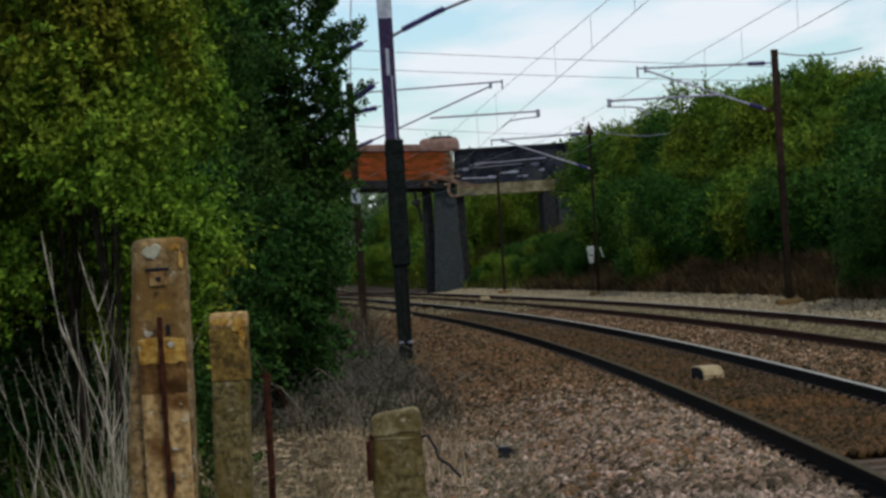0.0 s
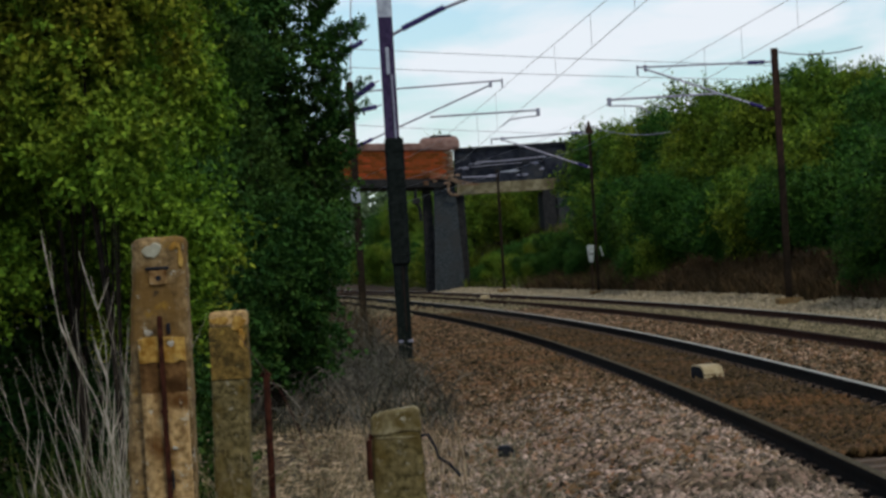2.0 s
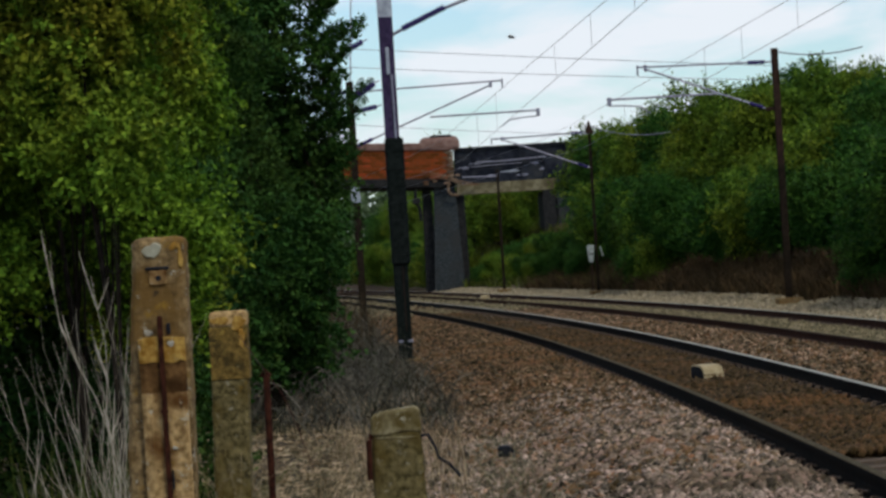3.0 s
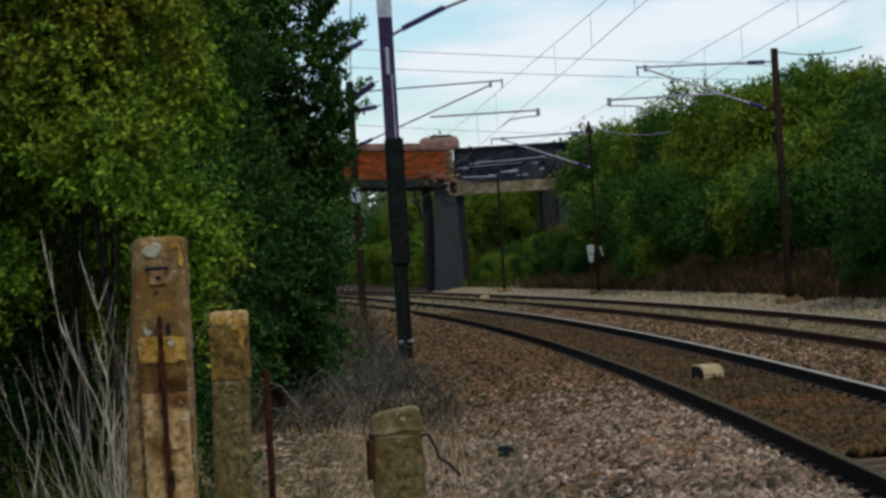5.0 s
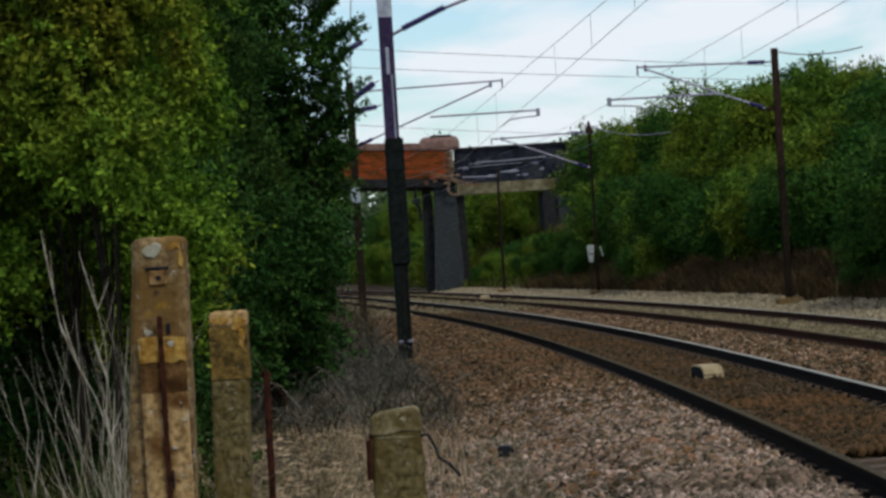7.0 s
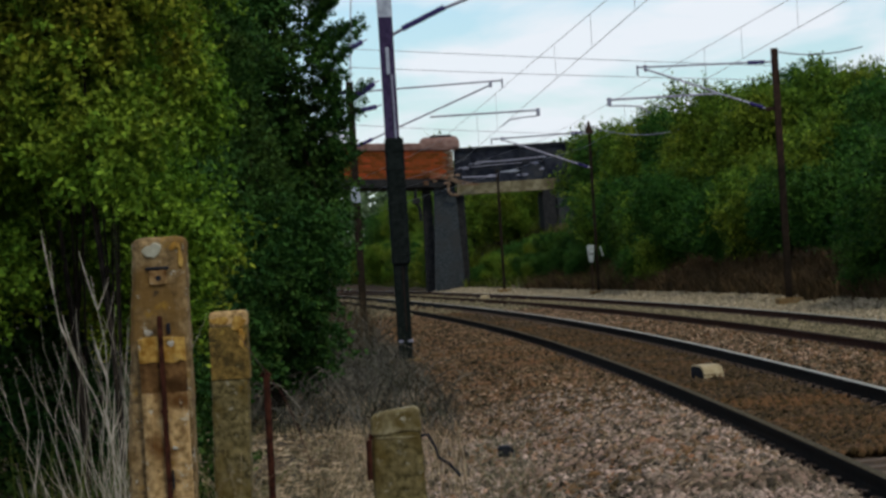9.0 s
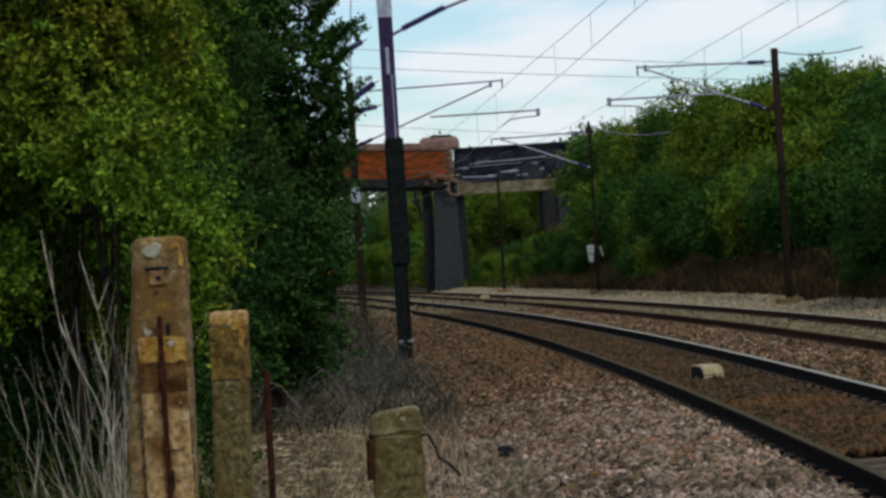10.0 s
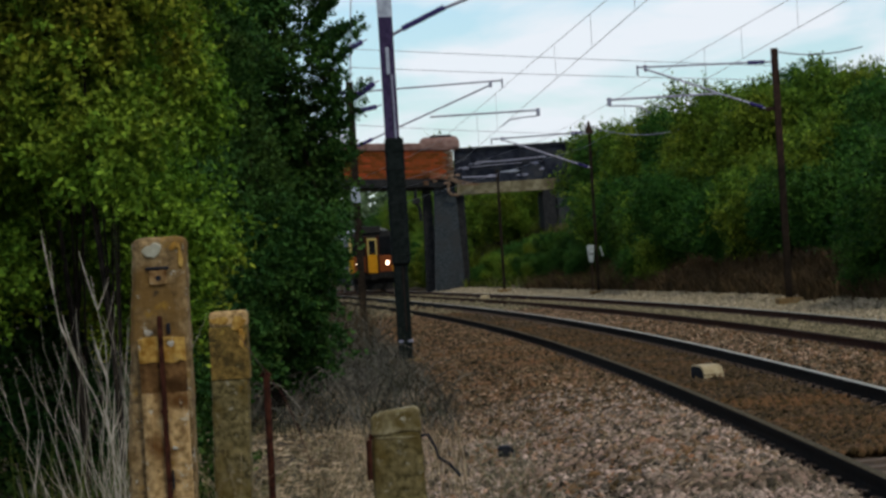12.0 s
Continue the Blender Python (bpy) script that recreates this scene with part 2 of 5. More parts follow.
# ---- building helpers ----
class Soup:
    """Vertices and faces gathered into one mesh."""
    def __init__(self):
        self.v, self.f = [], []

    def add(self, v, f):
        k = len(self.v)
        self.v += [tuple(p) for p in v]
        self.f += [tuple(i + k for i in q) for q in f]
        return self

    def box(self, x0, x1, y0, y1, z0, z1, taper=0.0):
        t = taper
        v = [(x0, y0, z0), (x1, y0, z0), (x1, y1, z0), (x0, y1, z0),
             (x0 + t, y0 + t, z1), (x1 - t, y0 + t, z1), (x1 - t, y1 - t, z1), (x0 + t, y1 - t, z1)]
        return self.add(v, [(3, 2, 1, 0), (4, 5, 6, 7), (0, 1, 5, 4), (1, 2, 6, 5), (2, 3, 7, 6), (3, 0, 4, 7)])

    def tube(self, pts, radii, n=6):
        pts = [Vector(p) for p in pts]
        if not isinstance(radii, (list, tuple)):
            radii = [radii] * len(pts)
        rings = []
        for i, p in enumerate(pts):
            d = (pts[min(i + 1, len(pts) - 1)] - pts[max(i - 1, 0)]).normalized()
            a = d.cross(Vector((0, 0, 1)) if abs(d.z) < 0.9 else Vector((1, 0, 0))).normalized()
            b = d.cross(a)
            rings.append([p + radii[i] * (math.cos(6.28319 * k / n) * a + math.sin(6.28319 * k / n) * b) for k in range(n)])
        v = [q for r in rings for q in r]
        f = [(i * n + k, i * n + (k + 1) % n, (i + 1) * n + (k + 1) % n, (i + 1) * n + k) for i in range(len(pts) - 1) for k in range(n)]
        f += [tuple(range(n))[::-1], tuple((len(pts) - 1) * n + k for k in range(n))]
        return self.add(v, f)

    def sweep(self, section, frames):
        """A closed section of (across, up) carried along frames of (origin, across, up)."""
        n = len(section)
        v = [o + a * s[0] + u * s[1] for o, a, u in frames for s in section]
        f = [(i * n + k, (i + 1) * n + k, (i + 1) * n + (k + 1) % n, i * n + (k + 1) % n) for i in range(len(frames) - 1) for k in range(n)]
        f += [tuple(range(n)), tuple((len(frames) - 1) * n + k for k in range(n))[::-1]]
        return self.add(v, f)

    def mesh(self, name, smooth=False):
        me = bpy.data.meshes.new(name)
        me.from_pydata(self.v, [], self.f)
        me.update()
        bm = bmesh.new()
        bm.from_mesh(me)
        bmesh.ops.recalc_face_normals(bm, faces=bm.faces)
        bm.to_mesh(me)
        bm.free()
        if smooth:
            me.polygons.foreach_set("use_smooth", [True] * len(me.polygons))
        return me


def bevelled(soup, name, width, seg=2):
    me = soup.mesh(name)
    bm = bmesh.new()
    bm.from_mesh(me)
    bmesh.ops.remove_doubles(bm, verts=bm.verts, dist=1e-5)
    bmesh.ops.bevel(bm, geom=bm.edges[:], offset=width, segments=seg, affect="EDGES", profile=0.5)
    bm.to_mesh(me)
    bm.free()
    return me


def patch_of(x, z, y, rx, rz, seed, thick=0.004, n=22):
    """A crusty patch with an uneven rim on a face that looks towards -y."""
    g = random.Random(seed)
    ph = [g.uniform(0, 6.28) for _ in range(3)]
    rim = []
    for i in range(n):
        a = 6.28319 * i / n
        r = 1 + 0.16 * math.sin(2 * a + ph[0]) + 0.12 * math.sin(3 * a + ph[1]) + 0.08 * math.sin(7 * a + ph[2])
        rim.append((x + rx * r * math.cos(a), z + rz * r * math.sin(a)))
    v = [(a, y + 0.003, b) for a, b in rim] + [(x + (a - x) * 0.85, y - thick, z + (b - z) * 0.85) for a, b in rim] + [(x, y - thick * 1.3, z)]
    f = [(i, (i + 1) % n, n + (i + 1) % n, n + i) for i in range(n)] + [(n + i, n + (i + 1) % n, 2 * n) for i in range(n)]
    return Soup().add(v, f)


def array_mesh(name, verts, faces, k):
    """A mesh from arrays: verts (n, 3), faces (m, k)."""
    me = bpy.data.meshes.new(name)
    verts, faces = np.asarray(verts, np.float32), np.asarray(faces, np.int32)
    me.vertices.add(len(verts))
    me.vertices.foreach_set("co", verts.ravel())
    me.loops.add(faces.size)
    me.loops.foreach_set("vertex_index", faces.ravel())
    me.polygons.add(len(faces))
    me.polygons.foreach_set("loop_start", np.arange(len(faces), dtype=np.int32) * k)
    me.update(calc_edges=True)
    me.validate()
    return me


def part(name, me, material, parent=None, label="", m=None):
    if isinstance(me, Soup):
        me = me.mesh(name)
    if not me.materials:
        me.materials.append(material)
    ob = new(name, me)
    if parent:
        ob.parent = parent
    if m is not None:
        ob.matrix_basis = m
    if label:
        ob["label"] = label
    return ob


def thing(name, m, label, category, group="", kind=""):
    ob = new(name)
    ob.empty_display_size = 0.2
    ob.matrix_basis = m
    return tagged(ob, label, category, group, kind)


def solo(name, me, material, label, category, group="", kind="", m=None):
    return tagged(part(name, me, material, None, "", m), label, category, group, kind)


# ---- the line of the two tracks: s metres along, o metres to the right of the first track's middle ----
GAUGE, SPACING, CANT = 0.7525, 3.733, 0.0447
_s = np.arange(-60, 160, 0.1)
_k = (0.00070126 + 5.3085e-6 * _s - 4.4844e-8 * _s * _s) * np.clip((134 - _s) / 60, 0, 1)
_k[_s < 0] = 0.00070126
_a = np.cumsum(_k) * 0.1
_zero = int(np.argmin(np.abs(_s)))
_a = radians(0.29085) - (_a - _a[_zero])
_x, _y = np.cumsum(np.sin(_a)) * 0.1, np.cumsum(np.cos(_a)) * 0.1
_x += 3.4246 - _x[_zero]
_y -= _y[_zero]


def rail_z(s):
    s = min(max(s, 0), 240)
    return -0.00042196 * s - 1.2594e-5 * s * s


def on(s, o=0.0, z=0.0):
    """A place by the line: along, across, above the rails."""
    c = min(max(s, -59.9), 159.8)
    i = (c + 60) / 0.1
    j = int(i)
    t = i - j
    x, y, a = (v[j] * (1 - t) + v[j + 1] * t for v in (_x, _y, _a))
    x, y = x + math.sin(a) * (s - c), y + math.cos(a) * (s - c)
    w = max(-60, min(60, o))
    return Vector((x + math.cos(a) * w + (o - w), y - math.sin(a) * w, rail_z(s) + z))


def heading(s):
    c = min(max(s, -59.9), 159.8)
    return -float(_a[int((c + 60) / 0.1)])


def along(s, o=0.0, z=0.0):
    """A pose by the line, its y axis along the track."""
    return Matrix.Translation(on(s, o, z)) @ Matrix.Rotation(heading(s), 4, "Z")


def lerp_profile(o, rows):
    for (a, za), (b, zb) in zip(rows, rows[1:]):
        if o <= b:
            t = (o - a) / (b - a)
            return za + (zb - za) * t * t * (3 - 2 * t) if zb != za else za
    return rows[-1][1]


PROFILE = [(-3000, 0.5), (-60, 0.1), (-9, -0.1), (-4.6, -0.32), (-3.2, -0.42), (-2.4, -0.36), (-1.7, -0.215), (5.4, -0.215), (6.1, -0.17),
           (7.2, -0.12), (7.9, 0.1), (9.0, 0.55), (11.0, 1.9), (13.5, 3.1), (18, 3.5), (60, 3.7), (3000, 3.0)]


def ground_z(s, o):
    """Height of the ground above the rails."""
    z = lerp_profile(o, PROFILE)
    if o < -2.6:
        near = max(0, min(1, (24 - s) / 10)) * max(0, min(1, (-2.6 - o) / 0.8))
        z += near * (0.0 - z)
        z += 0.05 * noise.noise((s * 0.5, o * 0.5, 0)) * min(1, (-2.6 - o))
    if o > 7.4:
        z += (0.25 * noise.noise((s * 0.22, o * 0.3, 3)) + 0.08 * noise.noise((s * 0.9, o * 0.9, 7))) * min(1, (o - 7.4) / 1.5)
    return z


def stand(s, o, dz=0.0):
    return on(s, o, ground_z(s, o) + dz)


# ---- foliage ----
rng = np.random.default_rng(4)


def unit(n):
    v = rng.normal(size=(n, 3))
    return v / np.linalg.norm(v, axis=1, keepdims=True)


def leaf_mesh(name, lumps, twigs, per, size, spread, inner=0.25, droop=0.3):
    """Sprays of folded leaves over the skins of several lumps (x, y, z, rx, ry, rz)."""
    L = np.array(lumps, float)
    w = (L[:, 3] * L[:, 4] + L[:, 4] * L[:, 5] + L[:, 3] * L[:, 5])
    which = rng.choice(len(L), twigs, p=w / w.sum())
    d = unit(twigs)
    deep = np.where(rng.random(twigs) < inner, rng.uniform(0.45, 0.85, twigs), rng.uniform(0.85, 1.1, twigs))
    deep *= 1 + 0.16 * np.sin(d[:, 0] * 7 + which) * np.sin(d[:, 2] * 6 + 2 * which) + 0.1 * np.sin(d[:, 1] * 13 + d[:, 2] * 11)
    wild = rng.random(twigs) < 0.06
    deep[wild] *= rng.uniform(1.1, 1.38, int(wild.sum()))
    tip = L[which, :3] + d * L[which, 3:] * deep[:, None]
    # leaves along each twig
    n = twigs * per
    k = np.repeat(np.arange(twigs), per)
    t = rng.uniform(-1, 1, n)
    axis = d + 0.6 * unit(twigs) + np.array((0, 0, -droop))
    axis /= np.linalg.norm(axis, axis=1, keepdims=True)
    p = tip[k] + axis[k] * (t * spread)[:, None] + unit(n) * (spread * 0.35 * rng.random(n))[:, None]
    a = axis[k] * 0.5 + unit(n)
    a /= np.linalg.norm(a, axis=1, keepdims=True)
    up = unit(n) * 0.7 + d[k] * 0.5 + np.array((0, 0, 0.5))
    b = np.cross(a, up)
    b /= np.linalg.norm(b, axis=1, keepdims=True) + 1e-9
    c = np.cross(a, b)
    sz = size * rng.uniform(0.6, 1.3, n)[:, None]
    base, left, right, end = p, p + a * sz * 0.45 + b * sz * 0.27 + c * sz * 0.09, p + a * sz * 0.45 - b * sz * 0.27 + c * sz * 0.09, p + a * sz
    v = np.stack([base, left, end, right], 1).reshape(-1, 3)
    i = np.arange(n, dtype=np.int32)[:, None] * 4
    f = np.concatenate([i + np.array([[0, 2, 1]]), i + np.array([[0, 3, 2]])], 0)
    return array_mesh(name, v, f, 3)


def trunk_mesh(name, height, radius, lumps, lean=0.0):
    """A tapered trunk with a limb and two branches into each lump."""
    s = Soup()
    pts = [Vector((lean * t * t + 0.05 * math.sin(t * 7), 0.05 * math.cos(t * 5), height * t - 0.1)) for t in (0, 0.15, 0.35, 0.6, 0.8, 1.0)]
    s.tube(pts, [radius * 1.35, radius, radius * 0.85, radius * 0.6, radius * 0.4, radius * 0.15], 8)
    for i, (x, y, z, rx, ry, rz) in enumerate(lumps):
        root = pts[1 + i % 4]
        end = Vector((x, y, z))
        mid = (root + end) / 2 + Vector((0, 0, 0.12 * (end - root).length))
        s.tube([root, mid, end], [radius * 0.45, radius * 0.3, radius * 0.12], 6)
        for g in (-1, 1):
            s.tube([mid, mid + Vector((rx * 0.5 * g, ry * 0.4, rz * 0.5)), end + Vector((rx * 0.6 * g, -ry * 0.5, rz * 0.3))], [radius * 0.22, radius * 0.14, radius * 0.05], 5)
    return s.mesh(name, True)


def tree(name, m, lumps, material, height, radius, twigs, per, size, spread, label, category, group="", inner=0.25, droop=0.3):
    t = thing(name, m, label, category, group)
    part("trunk", trunk_mesh("trunk", height, radius, lumps), M_BARK, t, "dark brown bark")
    part("crown", leaf_mesh("crown", lumps, twigs, per, size, spread, inner, droop), material, t)
    return t


def blades(name, spots, height, width, bend, segs=3):
    """Grass blades or stalks: tapering ribbons bent over from their roots."""
    p = np.array(spots, float)
    n = len(p)
    ang = rng.uniform(0, 6.283, n)
    lean = np.stack([np.cos(ang), np.sin(ang), np.zeros(n)], 1) * (bend * rng.uniform(0.2, 1.0, n))[:, None]
    side = np.stack([-np.sin(ang + rng.normal(0, 1, n)), np.cos(ang), np.zeros(n)], 1)
    h = height * rng.uniform(0.45, 1.25, n)
    rows = []
    for j in range(segs + 1):
        t = j / segs
        c = p + lean * (t * t * h)[:, None] + np.array((0, 0, 1)) * (h * (t - 0.35 * bend * t * t))[:, None]
        wd = width * (1 - 0.85 * t)
        rows += [c - side * wd, c + side * wd]
    v = np.stack(rows, 1).reshape(-1, 3)
    i = np.arange(n, dtype=np.int32)[:, None] * (2 * segs + 2)
    f = np.concatenate([i + np.array([[2 * j, 2 * j + 1, 2 * j + 3, 2 * j + 2]]) for j in range(segs)], 0)
    return array_mesh(name, v, f, 4)


def stones(name, spots, size):
    """Angular broken stones."""
    p = np.array(spots, float)
    n = len(p)
    base = np.array([(1, 0, 0), (-1, 0, 0), (0, 1, 0), (0, -1, 0), (0, 0, 1), (0, 0, -1), (0.6, 0.6, 0.5), (-0.6, -0.5, 0.55)])
    tris = np.array([(4, 6, 7), (0, 6, 4), (6, 2, 4), (4, 2, 1), (4, 1, 7), (7, 3, 4), (4, 3, 0), (2, 6, 0), (1, 3, 7), (0, 5, 2), (2, 5, 1), (1, 5, 3), (3, 5, 0)])
    ang = rng.uniform(0, 6.283, n)
    sc = size * rng.uniform(0.5, 1.25, (n, 1, 1)) * rng.uniform(0.6, 1.2, (n, 1, 3))
    v = base[None] * (1 + rng.uniform(-0.3, 0.3, (n, 8, 1))) * sc
    tilt = rng.normal(0, 0.5, n)
    c, s, ct, st = np.cos(ang)[:, None], np.sin(ang)[:, None], np.cos(tilt)[:, None], np.sin(tilt)[:, None]
    y, z = v[:, :, 1] * ct - v[:, :, 2] * st, v[:, :, 1] * st + v[:, :, 2] * ct
    v = np.stack([v[:, :, 0] * c - y * s, v[:, :, 0] * s + y * c, z], 2) + p[:, None, :]
    f = (np.arange(n, dtype=np.int32)[:, None, None] * 8 + tris[None, 1:]).reshape(-1, 3)
    return array_mesh(name, v.reshape(-1, 3), f, 3)


# ---- ground: one sheet to the horizon ----
def build_ground():
    ss = [-2500, -800, -250, -90] + [x for x in range(-40, 16, 4)] + [16 + 0.8 * i for i in range(100)] + [96 + 2.5 * i for i in range(66)] + [270, 300, 350, 420, 520, 700, 1000, 1600, 2600]
    oo = [-2800, -900, -300, -120, -60, -35, -22, -15, -11, -9, -7.5, -6.3] + [-5.5 + 0.3 * i for i in range(16)] + [0, 1.5, 3, 4.5, 5.1, 5.4] + [5.7 + 0.35 * i for i in range(26)] + [15.5, 17, 19, 22, 28, 40, 60, 150, 400, 1000, 2800]
    v = [stand(s, o) for s in ss for o in oo]
    n = len(oo)
    f = [(i * n + j, i * n + j + 1, (i + 1) * n + j + 1, (i + 1) * n + j) for i in range(len(ss) - 1) for j in range(n - 1)]
    me = Soup().add(v, f).mesh("ground", True)
    me.materials.append(M_SOIL)
    solo("ground", me, M_SOIL, "dark soil with leaf litter and a rising bank", "ground", kind="structure")
    # the ballast bed lies on it
    so = [-2.9, -2.4, -1.9, -1.6, -0.9, 0, 0.9, 1.87, 2.8, 3.7, 4.6, 5.3, 5.8, 6.6, 7.5]
    sz = [-0.40, -0.32, -0.22, -0.19, -0.185, -0.20, -0.185, -0.19, -0.185, -0.20, -0.185, -0.19, -0.20, -0.16, -0.03]
    st = [-60 + 4 * i for i in range(18)] + [12 + 0.6 * i for i in range(150)] + [102 + 3 * i for i in range(110)]
    v = [on(s, o + 0.06 * noise.noise((s, o, 0)), z + 0.012 + 0.025 * noise.noise((s * 1.3, o * 1.3, 5))) for s in st for o, z in zip(so, sz)]
    n = len(so)
    f = [(i * n + j, i * n + j + 1, (i + 1) * n + j + 1, (i + 1) * n + j) for i in range(len(st) - 1) for j in range(n - 1)]
    me = Soup().add(v, f).mesh("ballast_bed", True)
    solo("ballast_bed", me, M_BALLAST_BED, "brown stone ballast bed under both railway tracks", "ballast", kind="structure")


RAIL = [(-0.070, -0.159), (0.070, -0.159), (0.070, -0.148), (0.018, -0.128), (0.010, -0.10), (0.010, -0.045), (0.034, -0.034), (0.034, -0.004),
        (-0.034, -0.004), (-0.034, -0.034), (-0.010, -0.045), (-0.010, -0.10), (-0.018, -0.128), (-0.070, -0.148)]
HEAD = [(-0.034, -0.0045), (0.034, -0.0045), (0.028, 0.0), (-0.028, 0.0)]
STATIONS = [-60 + 6 * i for i in range(12)] + [12 + 1.5 * i for i in range(80)] + [132 + 6 * i for i in range(40)]


def build_track(o, label, steel, word):
    t = thing("railway_track", Matrix(), label, "railway track", "railway tracks", "structure")
    for g, cz in ((-GAUGE, -CANT / 2), (GAUGE, CANT / 2)):
        fr = [(on(s, o + g, cz), along(s).to_3x3() @ Vector((1, 0, 0)), Vector((0, 0, 1))) for s in STATIONS]
        r = part("rail", Soup().sweep(RAIL, fr), steel, t, word)
        part("rail_head", Soup().sweep(HEAD, fr), M_RAIL_DULL if g < 0 else M_RAIL_TOP, r, "dull worn running surface" if g < 0 else "shiny worn running surface")
    sl = Soup().box(-1.25, 1.25, -0.13, 0.13, -0.36, -0.162, 0.02).mesh("sleeper")
    sl.materials.append(M_SLEEPER)
    cl = Soup()
    for g in (-GAUGE, GAUGE):
        for e in (-1, 1):
            x = g + e * 0.10
            cl.tube([(x + e * 0.03, -0.05, -0.15), (x, -0.055, -0.115), (x - e * 0.035, -0.02, -0.12), (x - e * 0.03, 0.03, -0.12), (x + e * 0.02, 0.05, -0.11), (x + e * 0.045, 0.0, -0.14)], 0.0105, 5)
            cl.box(min(x, x + e * 0.05), max(x, x + e * 0.05), -0.05, 0.05, -0.165, -0.135)
    cl = cl.mesh("spring_clips")
    cl.materials.append(M_CLIP)
    lean = Matrix.Rotation(-math.atan(CANT / (2 * GAUGE)), 4, "Y")
    for i in range(145):
        s = 14 + 0.66 * i
        m = along(s, o) @ lean
        sp = part("sleeper", sl, M_SLEEPER, t, m=m)
        part("spring_clip", cl, M_CLIP, sp)


def build_stones():
    def field(n, s0, s1, o0, o1, lift, power=1.0):
        out = []
        for _ in range(n):
            s, o = s0 + (s1 - s0) * random.random() ** power, random.uniform(o0, o1)
            if any(abs(abs(o - c) - GAUGE) < 0.085 for c in (0, SPACING)) or abs(o + GAUGE + 0.06) < 0.075:
                continue
            z = lerp_profile(o, [(-9, -0.34), (-2.9, -0.395), (-2.4, -0.32), (-1.9, -0.21), (-1.6, -0.18), (5.3, -0.18), (6.6, -0.15), (7.5, 0.0), (9, 0.5)])
            out.append(on(s, o, z + lift + random.uniform(-0.01, 0.015)))
        return out
    def heap(spots, size, material, label):
        solo("ballast_stones", stones("ballast_stones", spots, size), material, label, "ballast", kind="stuff")
    heap(field(15000, 20, 40, -3.6, -0.85, 0.0, 1.15), 0.044, M_BALLAST_GREY, "loose angular pinkish grey ballast stones beside the track")
    heap(field(6500, 24, 46, -3.6, -0.85, 0.0), 0.046, M_BALLAST, "loose angular brown grey ballast stones beside the track")
    heap(field(11000, 34, 62, -3.4, -0.85, 0.003, 1.1), 0.046, M_BALLAST_BROWN, "loose rust brown ballast stones beside the track")
    heap(field(12000, 55, 110, -3.2, -0.85, 0.003, 1.1), 0.052, M_BALLAST_BROWN, "loose rust brown ballast stones beside the track")
    heap(field(17000, 25, 70, -0.67, 0.67, 0.028, 1.2), 0.042, M_BALLAST_OILY, "brown ballast stones between the rails")
    heap(field(9000, 64, 125, -0.67, 0.67, 0.0), 0.05, M_BALLAST_OILY, "brown ballast stones between the rails")
    heap(field(9000, 30, 100, 0.83, 2.9, 0.0, 1.2), 0.04, M_BALLAST, "brown ballast stones between the two tracks")
    heap(field(7000, 30, 100, 0.83, 2.9, 0.004, 1.1), 0.042, M_BALLAST_BROWN, "rust brown ballast stones between the two tracks")
    heap(field(14000, 45, 120, 3.05, 4.42, 0.03), 0.046, M_BALLAST_TAN, "tan ballast stones between the rails")
    heap(field(9000, 100, 200, -2.6, 4.5, 0.01), 0.075, M_BALLAST_TAN, "distant tan ballast stones of both tracks")
    heap(field(26000, 55, 200, 4.6, 7.4, 0.02), 0.05, M_BALLAST_PALE, "pale grey ballast shoulder along the foot of the bank")


build_ground()
build_track(0.0, "railway track with dark rusty rails and worn bright heads", M_RAIL, "dark oily steel rail")
build_track(SPACING, "second railway track with brown rusty rails on pale ballast", M_RAIL_RUST, "brown rusted steel rail")
build_stones()


# ---- overhead line ----
def h_section(s, w, d, z0, z1, t=0.02):
    """A column of H section, flanges across x."""
    a, b, c = w / 2, d / 2, t / 2
    outline = [(-a, -b), (a, -b), (a, -b + t), (c, -b + t), (c, b - t), (a, b - t), (a, b), (-a, b), (-a, b - t), (-c, b - t), (-c, -b + t), (-a, -b + t)]
    return s.sweep(outline, [(Vector((0, 0, z)), Vector((1, 0, 0)), Vector((0, 1, 0))) for z in (z0, z1)])


def insulator(s, a, b, n=9, r=0.07):
    a, b = Vector(a), Vector(b)
    n = max(n, int((b - a).length / 0.05))
    pts, rad = [], []
    for i in range(n):
        for f, rr in ((0.0, 0.6), (0.3, 1.0), (0.6, 1.0), (0.9, 0.6)):
            pts.append(a + (b - a) * ((i + f) / n))
            rad.append(r * rr)
    return s.tube(pts, rad, 10)


def build_mast(s, o, height, width, label, material, base=-0.35, bare=0.0):
    t = thing("overhead_line_mast", along(s, o, 0), label, "mast", "overhead line masts")
    part("column", h_section(Soup(), width, width, base - 0.3, height - bare), material, t)
    part("base_plinth", bevelled(Soup().box(-0.3, 0.3, -0.3, 0.3, base - 0.4, base + 0.05), "plinth", 0.02), M_CONC, t, "grey concrete foundation")
    return t


